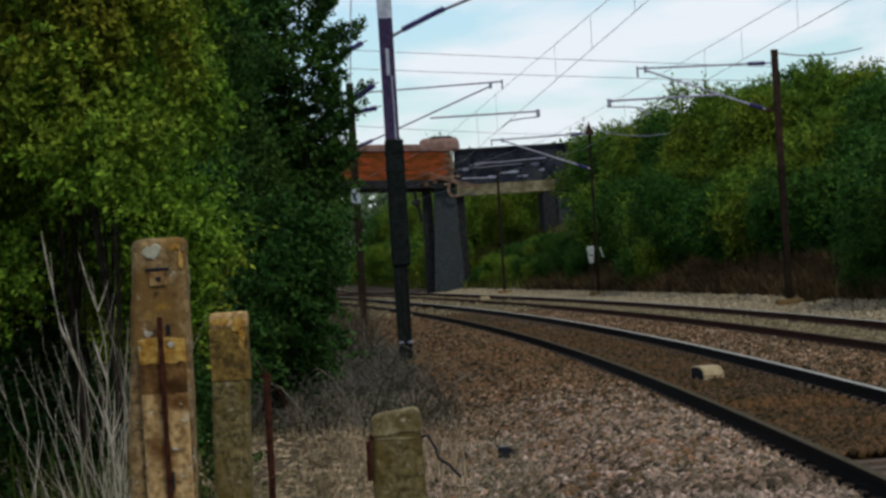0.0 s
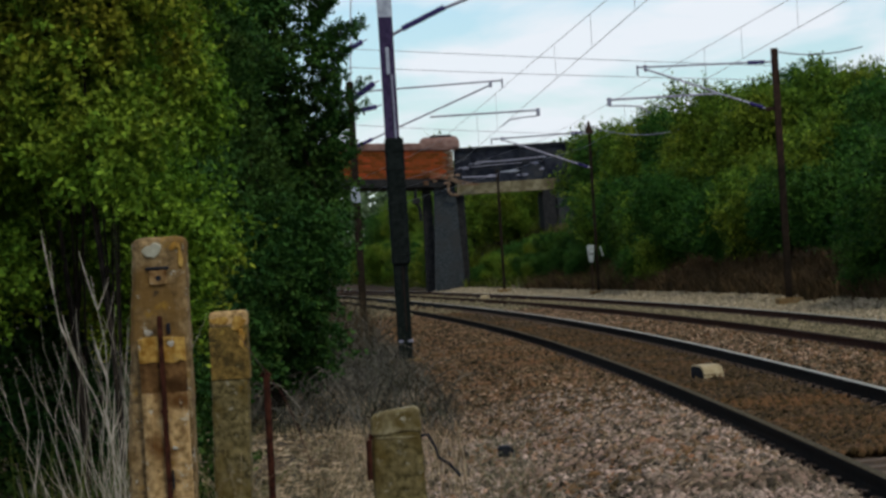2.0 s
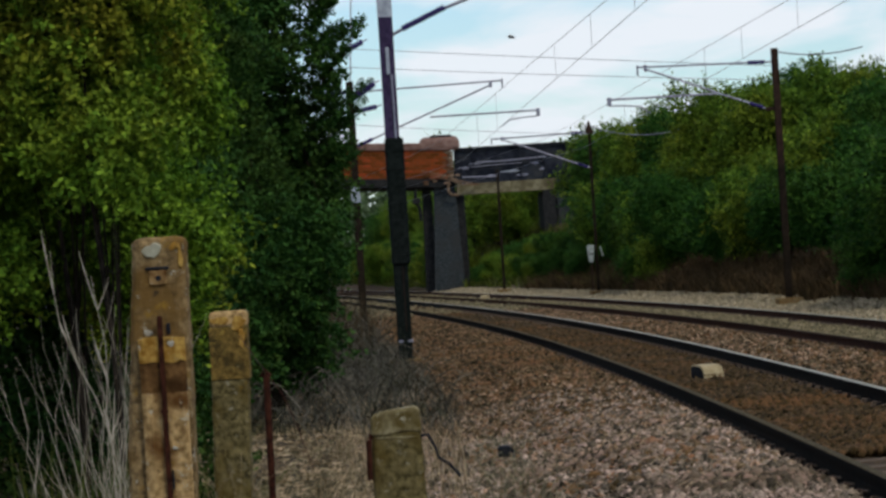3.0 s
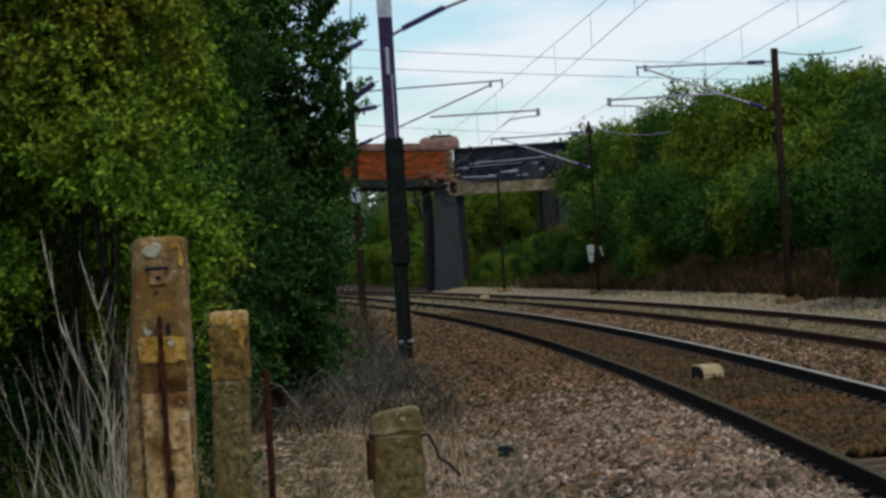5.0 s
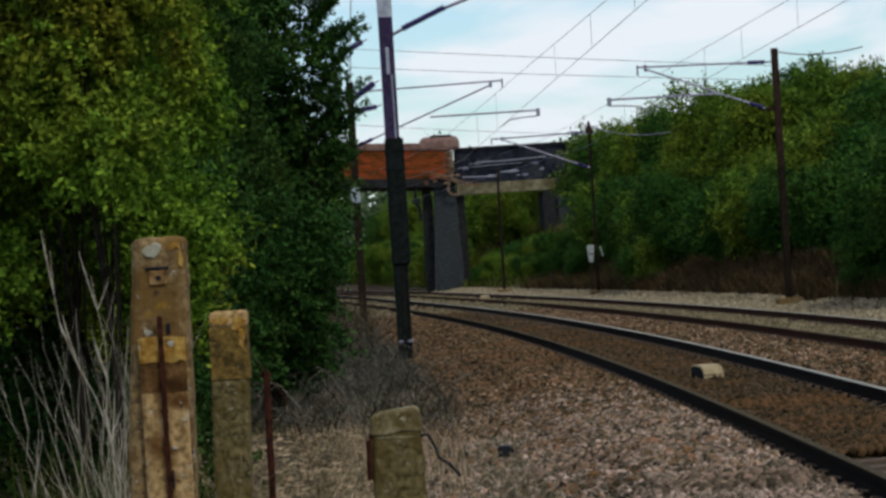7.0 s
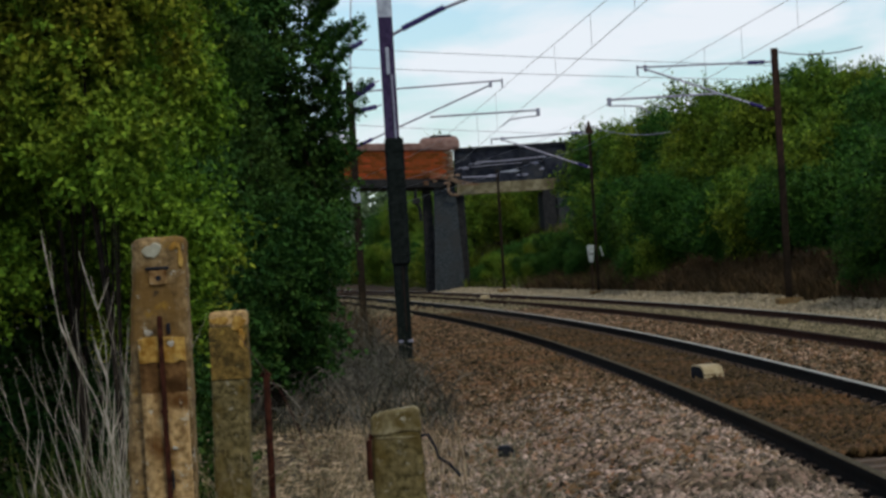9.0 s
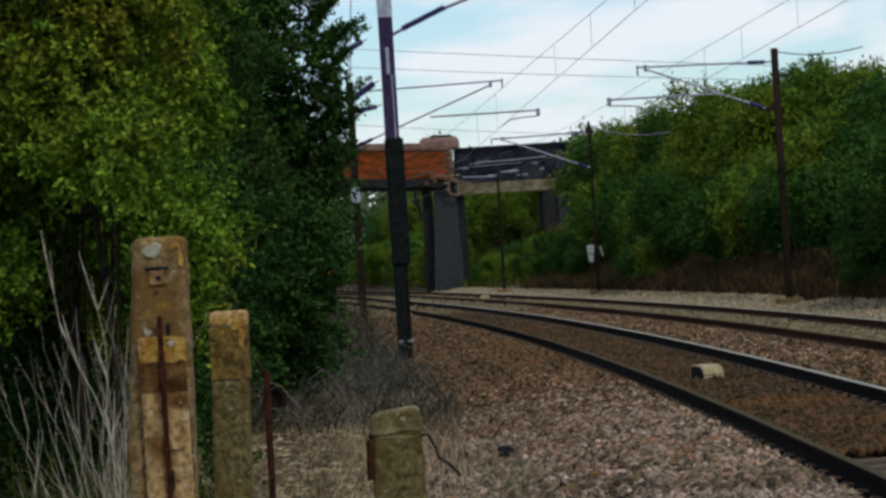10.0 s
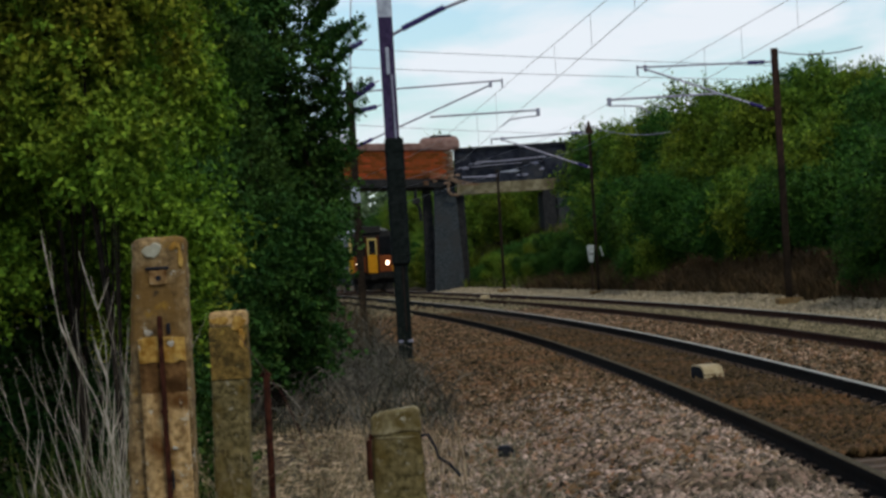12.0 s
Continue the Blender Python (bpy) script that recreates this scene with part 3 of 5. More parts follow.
def build_cantilever(t, top, strut, registration=None, r=0.022):
    """Insulated arm on a mast: each member runs from its inner to its outer end, as (across, up)."""
    def at(line, k):
        return (line[0][0] + (line[1][0] - line[0][0]) * k, 0, line[0][1] + (line[1][1] - line[0][1]) * k)
    for name, line, a, b in (("top_tube", top, *TOP_INS), ("strut_tube", strut, *STRUT_INS)):
        if line:
            tube = part(name, Soup().tube([at(line, 0), at(line, 0.5), at(line, 1)], r, 8), M_TUBE, t)
            part("insulator", insulator(Soup(), at(line, a), at(line, b), r=0.055), M_INSUL, tube, "dark ribbed insulator")
    if top:
        x, _, z = at(top, 1)
        part("drop_arm", Soup().tube([(x, 0, z + 0.05), (x, 0, z - 0.2)], 0.022, 8), M_TUBE, t)
    if strut:
        x, _, z = at(strut, 1)
        part("wire_clamp", bevelled(Soup().box(x - 0.035, x + 0.035, -0.05, 0.05, z - 0.06, z + 0.1), "clamp", 0.01), M_TUBE, t)
    if registration:
        (x0, z0), (x1, z1) = registration
        part("registration_tube", Soup().tube([(x0, 0, z0), (x1, 0, z1)], 0.024, 8), M_TUBE, t)
        d = 1 if x1 > x0 else -1
        part("steady_arm", Soup().tube([(x1, 0, z1 + 0.02), (x1, 0, z1 - 0.14), (x1 - 0.38 * d, 0, z1 - 0.16), (x1 - 0.74 * d, 0, z1 - 0.2), (x1 - 0.95 * d, 0, z1 - 0.36)], 0.017, 8), M_TUBE, t)
        part("wire_clamp", bevelled(Soup().box(x1 - 0.045, x1 + 0.045, -0.05, 0.05, z1 - 0.15, z1 + 0.05), "clamp", 0.01), M_TUBE, t)
    return t


TOP_INS, STRUT_INS = (0.05, 0.18), (0.03, 0.14)


def build_masts():
    m1 = build_mast(61.3, -3.05, 3.5, 0.25, "dark steel mast with purple fringing in its colour and a black sleeve, beside the track", M_WRAP)
    part("fringed_column", h_section(Soup(), 0.25, 0.25, 3.5, 5.86), M_MAST, m1, "column with purple fringing put into its colour")
    part("upper_column", h_section(Soup(), 0.26, 0.26, 5.85, 8.2), M_GALV, m1, "pale galvanised upper column")
    part("sleeve", bevelled(Soup().box(-0.145, 0.19, -0.18, 0.18, 1.39, 3.68), "sleeve", 0.05, 3), M_WRAP, m1, "black protective sleeve")
    for i in range(7):
        part("sleeve_band", bevelled(Soup().box(-0.152, 0.197, -0.187, 0.187, 1.55 + 0.31 * i, 1.58 + 0.31 * i), "band", 0.008), M_WRAP, m1, "black fixing band")
    part("foot_casing", bevelled(Soup().box(-0.12, 0.01, -0.135, 0.135, -0.4, 1.40), "casing", 0.01), M_WRAP, m1, "black painted foot")
    part("foot_casing", bevelled(Soup().box(0.065, 0.13, -0.135, 0.135, -0.4, 1.40), "casing", 0.01), M_WRAP, m1, "black painted foot")
    part("cable_cover", bevelled(Soup().box(-0.03, 0.03, -0.145, -0.128, 4.82, 5.30), "cover", 0.004), M_GALV, m1, "pale cable cover")
    part("conduit", Soup().tube([(0.06, -0.14, 3.6), (0.05, -0.14, 4.82)], 0.022, 8), M_TUBE, m1, "grey conduit")
    # the lit edge of the foot, painted in as a thin strip
    part("lit_edge_strip", Soup().box(0.036, 0.05, -0.14, -0.125, 0.2, 1.38), M_MAST_RUST, m1, "thin brown strip added for the lit edge")
    for x in (-0.07, 0.1):
        part("foot_bolt", bevelled(Soup().box(x - 0.045, x + 0.045, -0.16, -0.13, 0.0, 0.045), "bolt", 0.01), M_TUBE, m1, "grey foot bolt plate")
    arm = part("strut_tube", Soup().tube([(0.12, 0, 5.53), (0.7, 0, 5.82), (1.53, 0, 6.11), (3.1, 0, 6.75)], 0.03, 8), M_TUBE, m1, "grey sloping tube")
    part("insulator", insulator(Soup(), (0.30, 0, 5.63), (1.08, 0, 5.97), r=0.062), M_INSUL, arm, "dark ribbed insulator")
    build_cantilever(m1, ((0.12, 6.75), (3.3, 6.85)), None)
    m2 = build_mast(86.5, -2.99, 6.08, 0.18, "dark steel overhead line mast among trees by the track", M_MAST_DARK)
    part("earth_rod", Soup().tube([(0.02, 0, 6.0), (0.1, 0, 7.2), (0.26, 0, 9.5)], 0.022, 6), M_GALV, m2, "thin pale rod above the column")
    part("blank_plate", bevelled(Soup().box(-0.13, 0.1, -0.125, -0.105, 3.02, 3.40), "plate", 0.005), M_GALV, m2, "white blank plate")
    build_cantilever(m2, ((-0.85, 5.80), (3.88, 5.90)), ((0.0, 4.41), (3.58, 5.80)), ((2.0, 5.08), (4.75, 5.09)))
    for a, b, r in (((-0.22, 6.79), (0.40, 7.09), 0.085), ((0.03, 5.62), (0.63, 6.02), 0.10), ((-0.1, 5.30), (0.66, 5.42), 0.075)):
        part("insulator", insulator(Soup(), (a[0], 0, a[1]), (b[0], 0, b[1]), r=r), M_INSUL, m2, "dark ribbed insulator")
        part("bracket", Soup().tube([(0.02, 0, a[1] - 0.05), (a[0], 0, a[1]), (b[0], 0, b[1]), (b[0] + 0.12, 0, b[1] + 0.05)], 0.02, 6), M_TUBE, m2)
    m3 = build_mast(79.5, 6.75, 5.91, 0.15, "dull brown steel overhead line mast against the shrubs", M_MAST_RUST, base=0.0)
    build_cantilever(m3, ((-0.08, 5.60), (-3.25, 5.65)), ((-0.27, 4.51), (-3.06, 5.60)), ((-1.4, 4.93), (-3.96, 4.93)))
    # added darker skin, so the lower mast sinks into the shrubs
    part("lower_column", h_section(Soup(), 0.156, 0.156, -0.2, 3.2, 0.023), M_MAST_DARK, m3, "dark skin added to blend the lower column into the shrubs")
    part("strut_bracket", bevelled(Soup().box(-0.3, -0.06, -0.05, 0.05, 4.46, 4.54), "bracket", 0.01), M_MAST_RUST, m3)
    m4 = build_mast(120, 7.0, 5.9, 0.085, "thin dull brown steel mast half hidden in shrubs", M_MAST_DARK, base=0.0)
    part("pointed_cap", Soup().add([(-0.16, -0.16, 5.6), (0.16, -0.16, 5.6), (0.16, 0.16, 5.6), (-0.16, 0.16, 5.6), (0, 0, 6.1)], [(3, 2, 1, 0), (0, 1, 4), (1, 2, 4), (2, 3, 4), (3, 0, 4)]), M_MAST_RUST, m4, "small pointed top")
    build_cantilever(m4, ((-0.05, 5.66), (-3.48, 5.61)), ((-0.04, 4.40), (-3.1, 5.58)), r=0.028)
    m5 = build_mast(152, 6.75, 5.4, 0.11, "distant brown steel mast in front of the bridge", M_MAST_DARK, base=0.0)
    part("cross_arm", Soup().tube([(-0.07, 0, 5.1), (-1.6, 0, 5.15)], 0.03, 8), M_TUBE, m5)


def wire(name, pts, r, label):
    return solo(name, Soup().tube(pts, r, 5), M_WIRE, label, "overhead wire", "overhead wires")


def build_wires():
    # each wire by its supports (along, across, above the rails); the pair over a track is tied by droppers
    lines = (((-20, 1.1, 5.9), (40, 1.04, 5.85), (61.3, 0.855, 5.85), (79.5, 0.962, 5.85), (86.5, 1.064, 5.84), (110, 1.63, 5.83), (126, 2.1, 5.83), (165, 0.6, 5.4), (230, 0.0, 5.4)),
             ((-20, 1.1, 5.6), (40, 1.044, 5.485), (61.3, 0.852, 5.244), (79.5, 0.965, 5.028), (86.5, 1.062, 4.935), (110, 1.62, 4.646), (165, 0.3, 4.6), (230, 0.0, 4.6)),
             ((-20, 4.2, 5.8), (40, 4.24, 5.75), (61.3, 4.287, 5.755), (79.5, 4.575, 5.745), (86.5, 4.755, 5.74), (110, 5.59, 5.75), (126, 6.0, 5.7), (165, 4.3, 5.4), (230, SPACING, 5.4)),
             ((-20, 4.2, 5.5), (40, 4.238, 5.322), (61.3, 4.286, 5.174), (79.5, 4.573, 5.027), (86.5, 4.756, 4.974), (110, 5.59, 4.813), (165, 4.0, 4.6), (230, SPACING, 4.6)))

    def wire_at(line, s):
        for p, q in zip(line, line[1:]):
            if s <= q[0]:
                return on(*p).lerp(on(*q), (s - p[0]) / (q[0] - p[0]))
        return on(*line[-1])
    for k, line in enumerate(lines):
        kind = "contact_wire" if k % 2 else "catenary_wire"
        wire(kind, [on(*p) for p in line], 0.0065, "thin grey %s wire above the track" % kind.split("_")[0])
    for upper, lower, spots in ((lines[0], lines[1], (40, 48, 55.5, 63.5, 72, 92, 101)), (lines[2], lines[3], (44, 52, 60.5, 68.5, 75, 95))):
        for s in spots:
            wire("dropper", [wire_at(upper, s), wire_at(lower, s)], 0.0042, "thin vertical dropper between the wires")
    # cross wires between masts
    for s0, z0, s1, o1, z1, sag in ((86.5, 6.93, 79.5, 6.75, 5.50, 0.02), (86.5, 6.46, 79.5, 6.75, 5.16, 0.03), (86.5, 5.0, 120, 7.0, 5.60, 0.05)):
        a, b = on(s0, -2.99, z0), on(s1, o1, z1)
        wire("span_wire", [a.lerp(b, i / 8) - Vector((0, 0, sag * 4 * i / 8 * (1 - i / 8))) for i in range(9)], 0.0075, "thin grey wire slung across both tracks")
    a, b = on(79.5, 6.75, 5.84), on(79.0, 8.75, 5.80)
    wire("feeder_wire", [a.lerp(b, i / 8) - Vector((0, 0, 0.5 * i / 8 * (1 - i / 8))) for i in range(9)], 0.016, "grey feeder wire sagging along the bank")
    a, b = on(120, 7.05, 5.85), on(122, 11.4, 5.9)
    wire("feeder_wire", [a.lerp(b, i / 8) - Vector((0, 0, 1.6 * i / 8 * (1 - i / 8))) for i in range(9)], 0.02, "grey feeder wire sagging along the bank")


build_masts()
build_wires()


# ---- road bridge ----
BY = 185.0


def build_bridge():
    t = thing("road_bridge", pose(0, BY, -0.55), "road bridge with an orange brick parapet and dark girder span", "bridge", kind="structure")
    z = 0.55
    # span over the two tracks
    tilt = Matrix.Translation((0.8, 0, 5.35 + z)) @ Matrix.Rotation(0.055, 4, "Y") @ Matrix.Translation((-0.8, 0, -5.35 - z))
    part("deck", bevelled(Soup().box(-24, 0.9, 0.12, 9.0, 5.25 + z - 0.3, 6.0 + z), "deck", 0.03), M_DARK, t, "dark deck underside", tilt)
    wall = part("parapet", Soup().box(-24, 0.60, -0.12, 0.33, 5.45 + z, 7.0 + z), M_MORTAR, t, "orange red brick parapet", tilt)
    part("parapet", Soup().box(-24, 0.62, 8.6, 9.0, 6.0 + z, 7.2 + z), M_BRICK, t, "orange red brick parapet", tilt)
    bk = Soup().box(-0.215, 0.215, -0.03, 0.03, -0.066, 0.066, 0.006).mesh("brick")
    for r in range(10):
        for c in range(16):
            x = 0.24 - 0.46 * c - (0.23 if r % 2 else 0)
            part("brick", bk, M_BRICK, wall, m=pose(x, -0.13 + random.uniform(-0.006, 0.006), 5.55 + z + 0.152 * r))
    for k in range(8):
        w = 0.40 if k % 2 else 0.24
        part("corner_quoin", bevelled(Soup().box(0.86 - w, 0.86, -0.19, 0.3, 5.62 + z + 0.17 * k, 5.775 + z + 0.17 * k), "quoin", 0.025), M_RUBBLE, t, "pale weathered corner stone")
    g = random.Random(5)
    for k in range(16):
        x, q = g.uniform(-0.7, 1.1), 5.2 + z + 0.13 * (k % 4)
        part("loose_brick", bevelled(Soup().box(x - 0.13, x + 0.13, -0.4, -0.12, q, q + 0.1), "loose", 0.02), M_RUBBLE, t, "broken pale brick", Matrix.Translation((0, g.uniform(-0.03, 0.05), 0)))
    part("coping", bevelled(Soup().box(-24, 0.8, -0.25, 0.45, 7.0 + z, 7.40 + z), "coping", 0.06), M_COPING, t, "pinkish weathered coping", tilt)
    part("end_pillar", bevelled(Soup().box(-1.0, 1.3, -0.3, 0.6, 7.0 + z, 7.80 + z, 0.1), "pillar", 0.3, 5), M_COPING, t, "rounded brick pillar cap")
    part("pillar_ridge", bevelled(Soup().box(-0.35, 0.9, -0.1, 0.4, 7.76 + z, 7.88 + z, 0.08), "ridge", 0.03), M_DARK, t, "dark mossy ridge")
    part("edge_girder", bevelled(Soup().box(-24, 0.7, -0.3, 0.1, 5.0 + z, 5.45 + z), "girder", 0.02), M_DARK, t, "dark rusty edge girder", tilt)
    # pier
    pier = part("pier", bevelled(Soup().box(-0.57, 1.14, -0.2, 9.0, -0.6, 5.05 + z, 0.27), "pier", 0.03), M_BLUEBRICK, t, "dark blue grey brick pier")
    for k in range(11):
        w = 0.27 * (k * 0.48 + 0.5) / 5.65
        part("stone_course", bevelled(Soup().box(-0.575 + w, 1.145 - w, -0.215 + w, 0.3, -0.1 + 0.48 * k, 0.352 + 0.48 * k, 0.022), "course", 0.015), M_BLUEBRICK, pier)
    # the pier's shadow side, put in as a near-black return
    part("pier_return", bevelled(Soup().box(-1.04, -0.36, 0.5, 8.8, -0.6, 5.0 + z, 0.1), "return", 0.03), M_DARK, pier, "recessed pier side with painted shade")
    part("curved_pipe", Soup().tube([(0.62, -0.3, 5.3 + z), (0.50, -0.32, 5.0 + z), (0.52, -0.32, 4.74 + z), (0.68, -0.32, 4.58 + z), (1.05, -0.3, 4.56 + z)], 0.075, 8), M_RUBBLE, pier, "pale curved drain pipe")
    part("drain_pipe", Soup().tube([(-1.3, -0.1, 5.0 + z), (-1.3, -0.1, 4.25 + z), (-1.12, 0.1, 4.0 + z), (-1.08, 0.2, 3.3 + z)], 0.09, 8), M_DARK, pier, "black drain pipe")
    part("pipe_box", bevelled(Soup().box(-1.5, -1.05, -0.2, 0.2, 4.2 + z, 4.5 + z), "pipe_box", 0.04), M_DARK, pier, "black pipe hopper")
    part("buttress", bevelled(Soup().box(0.7, 1.42, 0.35, 8.5, -0.6, 4.55 + z, 0.08), "buttress", 0.03), M_DARK, pier, "dark buttress")
    # second span
    part("main_girder", bevelled(Soup().box(0.9, 9.5, 0.2, 0.5, 5.15 + z, 7.0 + z), "girder", 0.02), M_GIRDER, t, "blue black riveted plate girder")
    for i in range(6):
        part("stiffener", Soup().box(1.9 + 1.3 * i, 1.98 + 1.3 * i, 0.08, 0.2, 5.2 + z, 6.95 + z), M_GIRDER, t)
    part("top_flange", bevelled(Soup().box(0.9, 9.5, 0.02, 0.68, 7.0 + z, 7.12 + z), "flange", 0.01), M_GIRDER, t)
    part("pipe", Soup().tube([(2.1, -0.02, 6.28 + z), (3.4, -0.02, 6.26 + z), (5.2, -0.02, 6.33 + z), (5.9, -0.02, 6.36 + z)], 0.035, 8), M_TUBE, t, "grey pipe along the girder")
    part("pipe", Soup().tube([(1.1, -0.02, 6.02 + z), (2.4, -0.02, 6.05 + z), (4.6, -0.02, 6.12 + z)], 0.02, 8), M_TUBE, t, "thin grey pipe along the girder")
    g = random.Random(8)
    for x, q, w in ((3.95, 5.69, 0.48), (2.1, 6.22, 0.35), (1.5, 5.98, 0.2), (5.3, 6.05, 0.25), (5.7, 5.72, 0.2), (4.6, 5.45, 0.3), (2.9, 5.5, 0.25)):
        part("painted_patch", patch_of(x, q + z, 0.2, w, 0.07, g.random(), 0.03, 30), M_GALV if w == 0.48 else M_TUBE, t, "faded pale painted patch")
    for dx, dz in ((0, 0), (0.1, -0.18)):
        part("slung_cable", Soup().tube([(-0.9 + dx, -0.4, 6.0 + z + dz), (-0.1 + dx, -0.45, 5.78 + z + dz), (0.7 + dx, -0.42, 5.5 + z + dz), (1.3 + dx, -0.3, 5.27 + z + dz), (2.2, -0.1, 5.05 + z)], 0.035, 6), M_RUBBLE, t, "pale cable slung from the deck")
    part("soffit_beam", bevelled(Soup().box(0.95, 6.6, 0.1, 0.9, 4.55 + z, 5.15 + z), "beam", 0.03), M_BEAM, t, "stained concrete edge beam")
    part("deck", bevelled(Soup().box(0.95, 9.5, 0.9, 8.6, 4.75 + z, 5.6 + z), "deck", 0.02), M_DARK, t, "dark deck underside")
    part("abutment", bevelled(Soup().box(5.6, 6.4, 0.15, 9.2, -0.5, 4.55 + z), "abutment", 0.03), M_DARK, t, "near-black abutment edge")
    part("abutment", bevelled(Soup().box(6.4, 9.5, 0.0, 9.2, -0.5, 5.14 + z), "abutment", 0.03), M_BLUEBRICK, t, "dark brick abutment")
    part("abutment", bevelled(Soup().box(-24, -16.5, 0.15, 9.2, -0.5, 5.0 + z), "abutment", 0.03), M_BLUEBRICK, t, "dark brick abutment")


build_bridge()


# ---- shrubs and trees ----
BRANCHES = []


def lumps_of(n, rx, ry, rz, h, seed, r=(0.45, 0.75)):
    g = random.Random(seed)
    out = []
    for i in range(n):
        k = g.uniform(*r)
        out.append((g.uniform(-rx, rx) * 0.7, g.uniform(-ry, ry) * 0.7, h * (0.25 + 0.6 * (i + 0.5) / n) + g.uniform(-0.2, 0.2) * rz, rx * k, ry * k, rz * k))
    return out


def build_left():
    # broadleaf hedge shrubs behind the old posts: crowns overhang a hollow foot
    g = random.Random(3)
    for n, (x, y, foot) in enumerate(((-3.3, 19.8, 2.4), (-2.7, 19.2, 2.4), (-2.1, 19.0, 2.3), (-1.62, 19.5, 1.32), (-2.4, 21.2, 2.1), (-1.85, 18.5, 2.2), (-2.68, 19.1, 1.55))):
        L = []
        for j in range(7):
            z = foot + 0.45 * j
            r = g.uniform(0.36, 0.52) * (0.8 if x > -1.9 else 1)
            L.append((g.uniform(-0.25, 0.2), g.uniform(-0.3, 0.2), z, r, r, r * 0.75))
            L.append((g.uniform(-0.4, 0.3), 0.5 + g.uniform(-0.1, 0.3), z + 0.25, r, r, r * 0.75))
        tree("hedge_shrub", pose(x, y, -0.05), L, M_LEAF_OLIVE, 3.6, 0.018, 5200, 17, 0.043, 0.12,
             "dense olive green hawthorn hedge shrub with yellowing leaves", "shrub", "hedge shrubs", 0.3)
    # dark foliage added to give the shaded hollow under the crowns
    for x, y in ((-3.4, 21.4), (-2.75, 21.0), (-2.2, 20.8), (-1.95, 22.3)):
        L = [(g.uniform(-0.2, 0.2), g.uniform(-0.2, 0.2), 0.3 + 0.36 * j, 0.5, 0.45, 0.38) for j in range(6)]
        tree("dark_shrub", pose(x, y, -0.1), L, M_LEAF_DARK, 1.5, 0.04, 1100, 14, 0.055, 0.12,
             "dark shrub added for the shade under the hedge", "shrub", "understory shrubs", 0.35)
    # dark trees behind
    for n, (x, y, r0, hh) in enumerate(((-2.1, 40, 0.64, 6.8), (-2.85, 38.5, 0.8, 7), (-3.7, 41, 0.95, 7.5))):
        L = []
        j = 0
        while 0.4 + 0.5 * j < hh:
            z = 0.75 + 0.5 * j
            r = r0 * g.uniform(0.9, 1.08) * (1.0 if z < 6.5 else 0.7)
            L.append(((0.16 if z > 3.3 else 0.30 if z > 2.4 else 0.40 if z > 1.4 else 0.16) + g.uniform(-0.08, 0.04) - (0.22 if z > 4.5 and n == 0 else 0), g.uniform(-0.4, 0.3), z, r, r, r * 0.6))
            L.append((g.uniform(-0.5, 0.1), g.uniform(0, 0.7), z + 0.2, r, r, r * 0.7))
            j += 1
        t = tree("dark_tree", pose(x, y, -0.3), L, M_LEAF_DARK, hh * 0.9, 0.11, 9000, 14, 0.070, 0.14,
                 "dark green tree with dense small leaves behind the hedge", "tree", "lineside trees", 0.4)
        if n == 0:
            # feathery outer branches that rise and stir in the wind
            for k in range(30):
                z = 2.7 + 0.078 * k
                reach = g.uniform(0.28, 0.46) + (0.12 if k % 5 == 0 else 0)
                tip = Vector((reach, g.uniform(-0.12, 0.12), reach * g.uniform(0.55, 1.25)))
                s = Soup().tube([(0, 0, 0), tip * 0.5 + Vector((0.02, 0, -0.02)), tip], [0.010, 0.007, 0.002], 5)
                b = part("side_branch", s, M_BARK, t, "thin outer branch", m=pose(0.74 + g.uniform(-0.1, 0.1) - (0.1 if z > 4.4 else 0), g.uniform(-0.5, 0.2), z))
                L2 = [(tip.x * q, tip.y * q, tip.z * q, 0.085 - 0.055 * q, 0.09, 0.07 - 0.048 * q) for q in (0.15, 0.4, 0.6, 0.8, 0.98)]
                tagged(part("leaf_spray", leaf_mesh("leaf_spray", L2, 60, 12, 0.042, 0.06, 0.4, -0.3), M_LEAF_DARK, b), kind="stuff")
                BRANCHES.append(b)
    for s, o, hh, sd, rr in ((70, -5.3, 4.0, 11, 1.0), (79, -5.65, 4.8, 12, 1.2), (95, -6.7, 6.0, 13, 1.5), (112, -7.2, 6.0, 14, 1.7), (130, -7.6, 6.0, 15, 1.8)):
        L = lumps_of(12, rr, rr, 1.0, hh, sd)
        tree("lineside_bush", along(s, o, ground_z(s, o)), L, M_LEAF_BANK_SHADED, hh * 0.8, 0.1, 2200, 12, 0.11, 0.2,
             "dark green bush close to the track, shade painted into its leaves", "bush", "lineside bushes", 0.35)


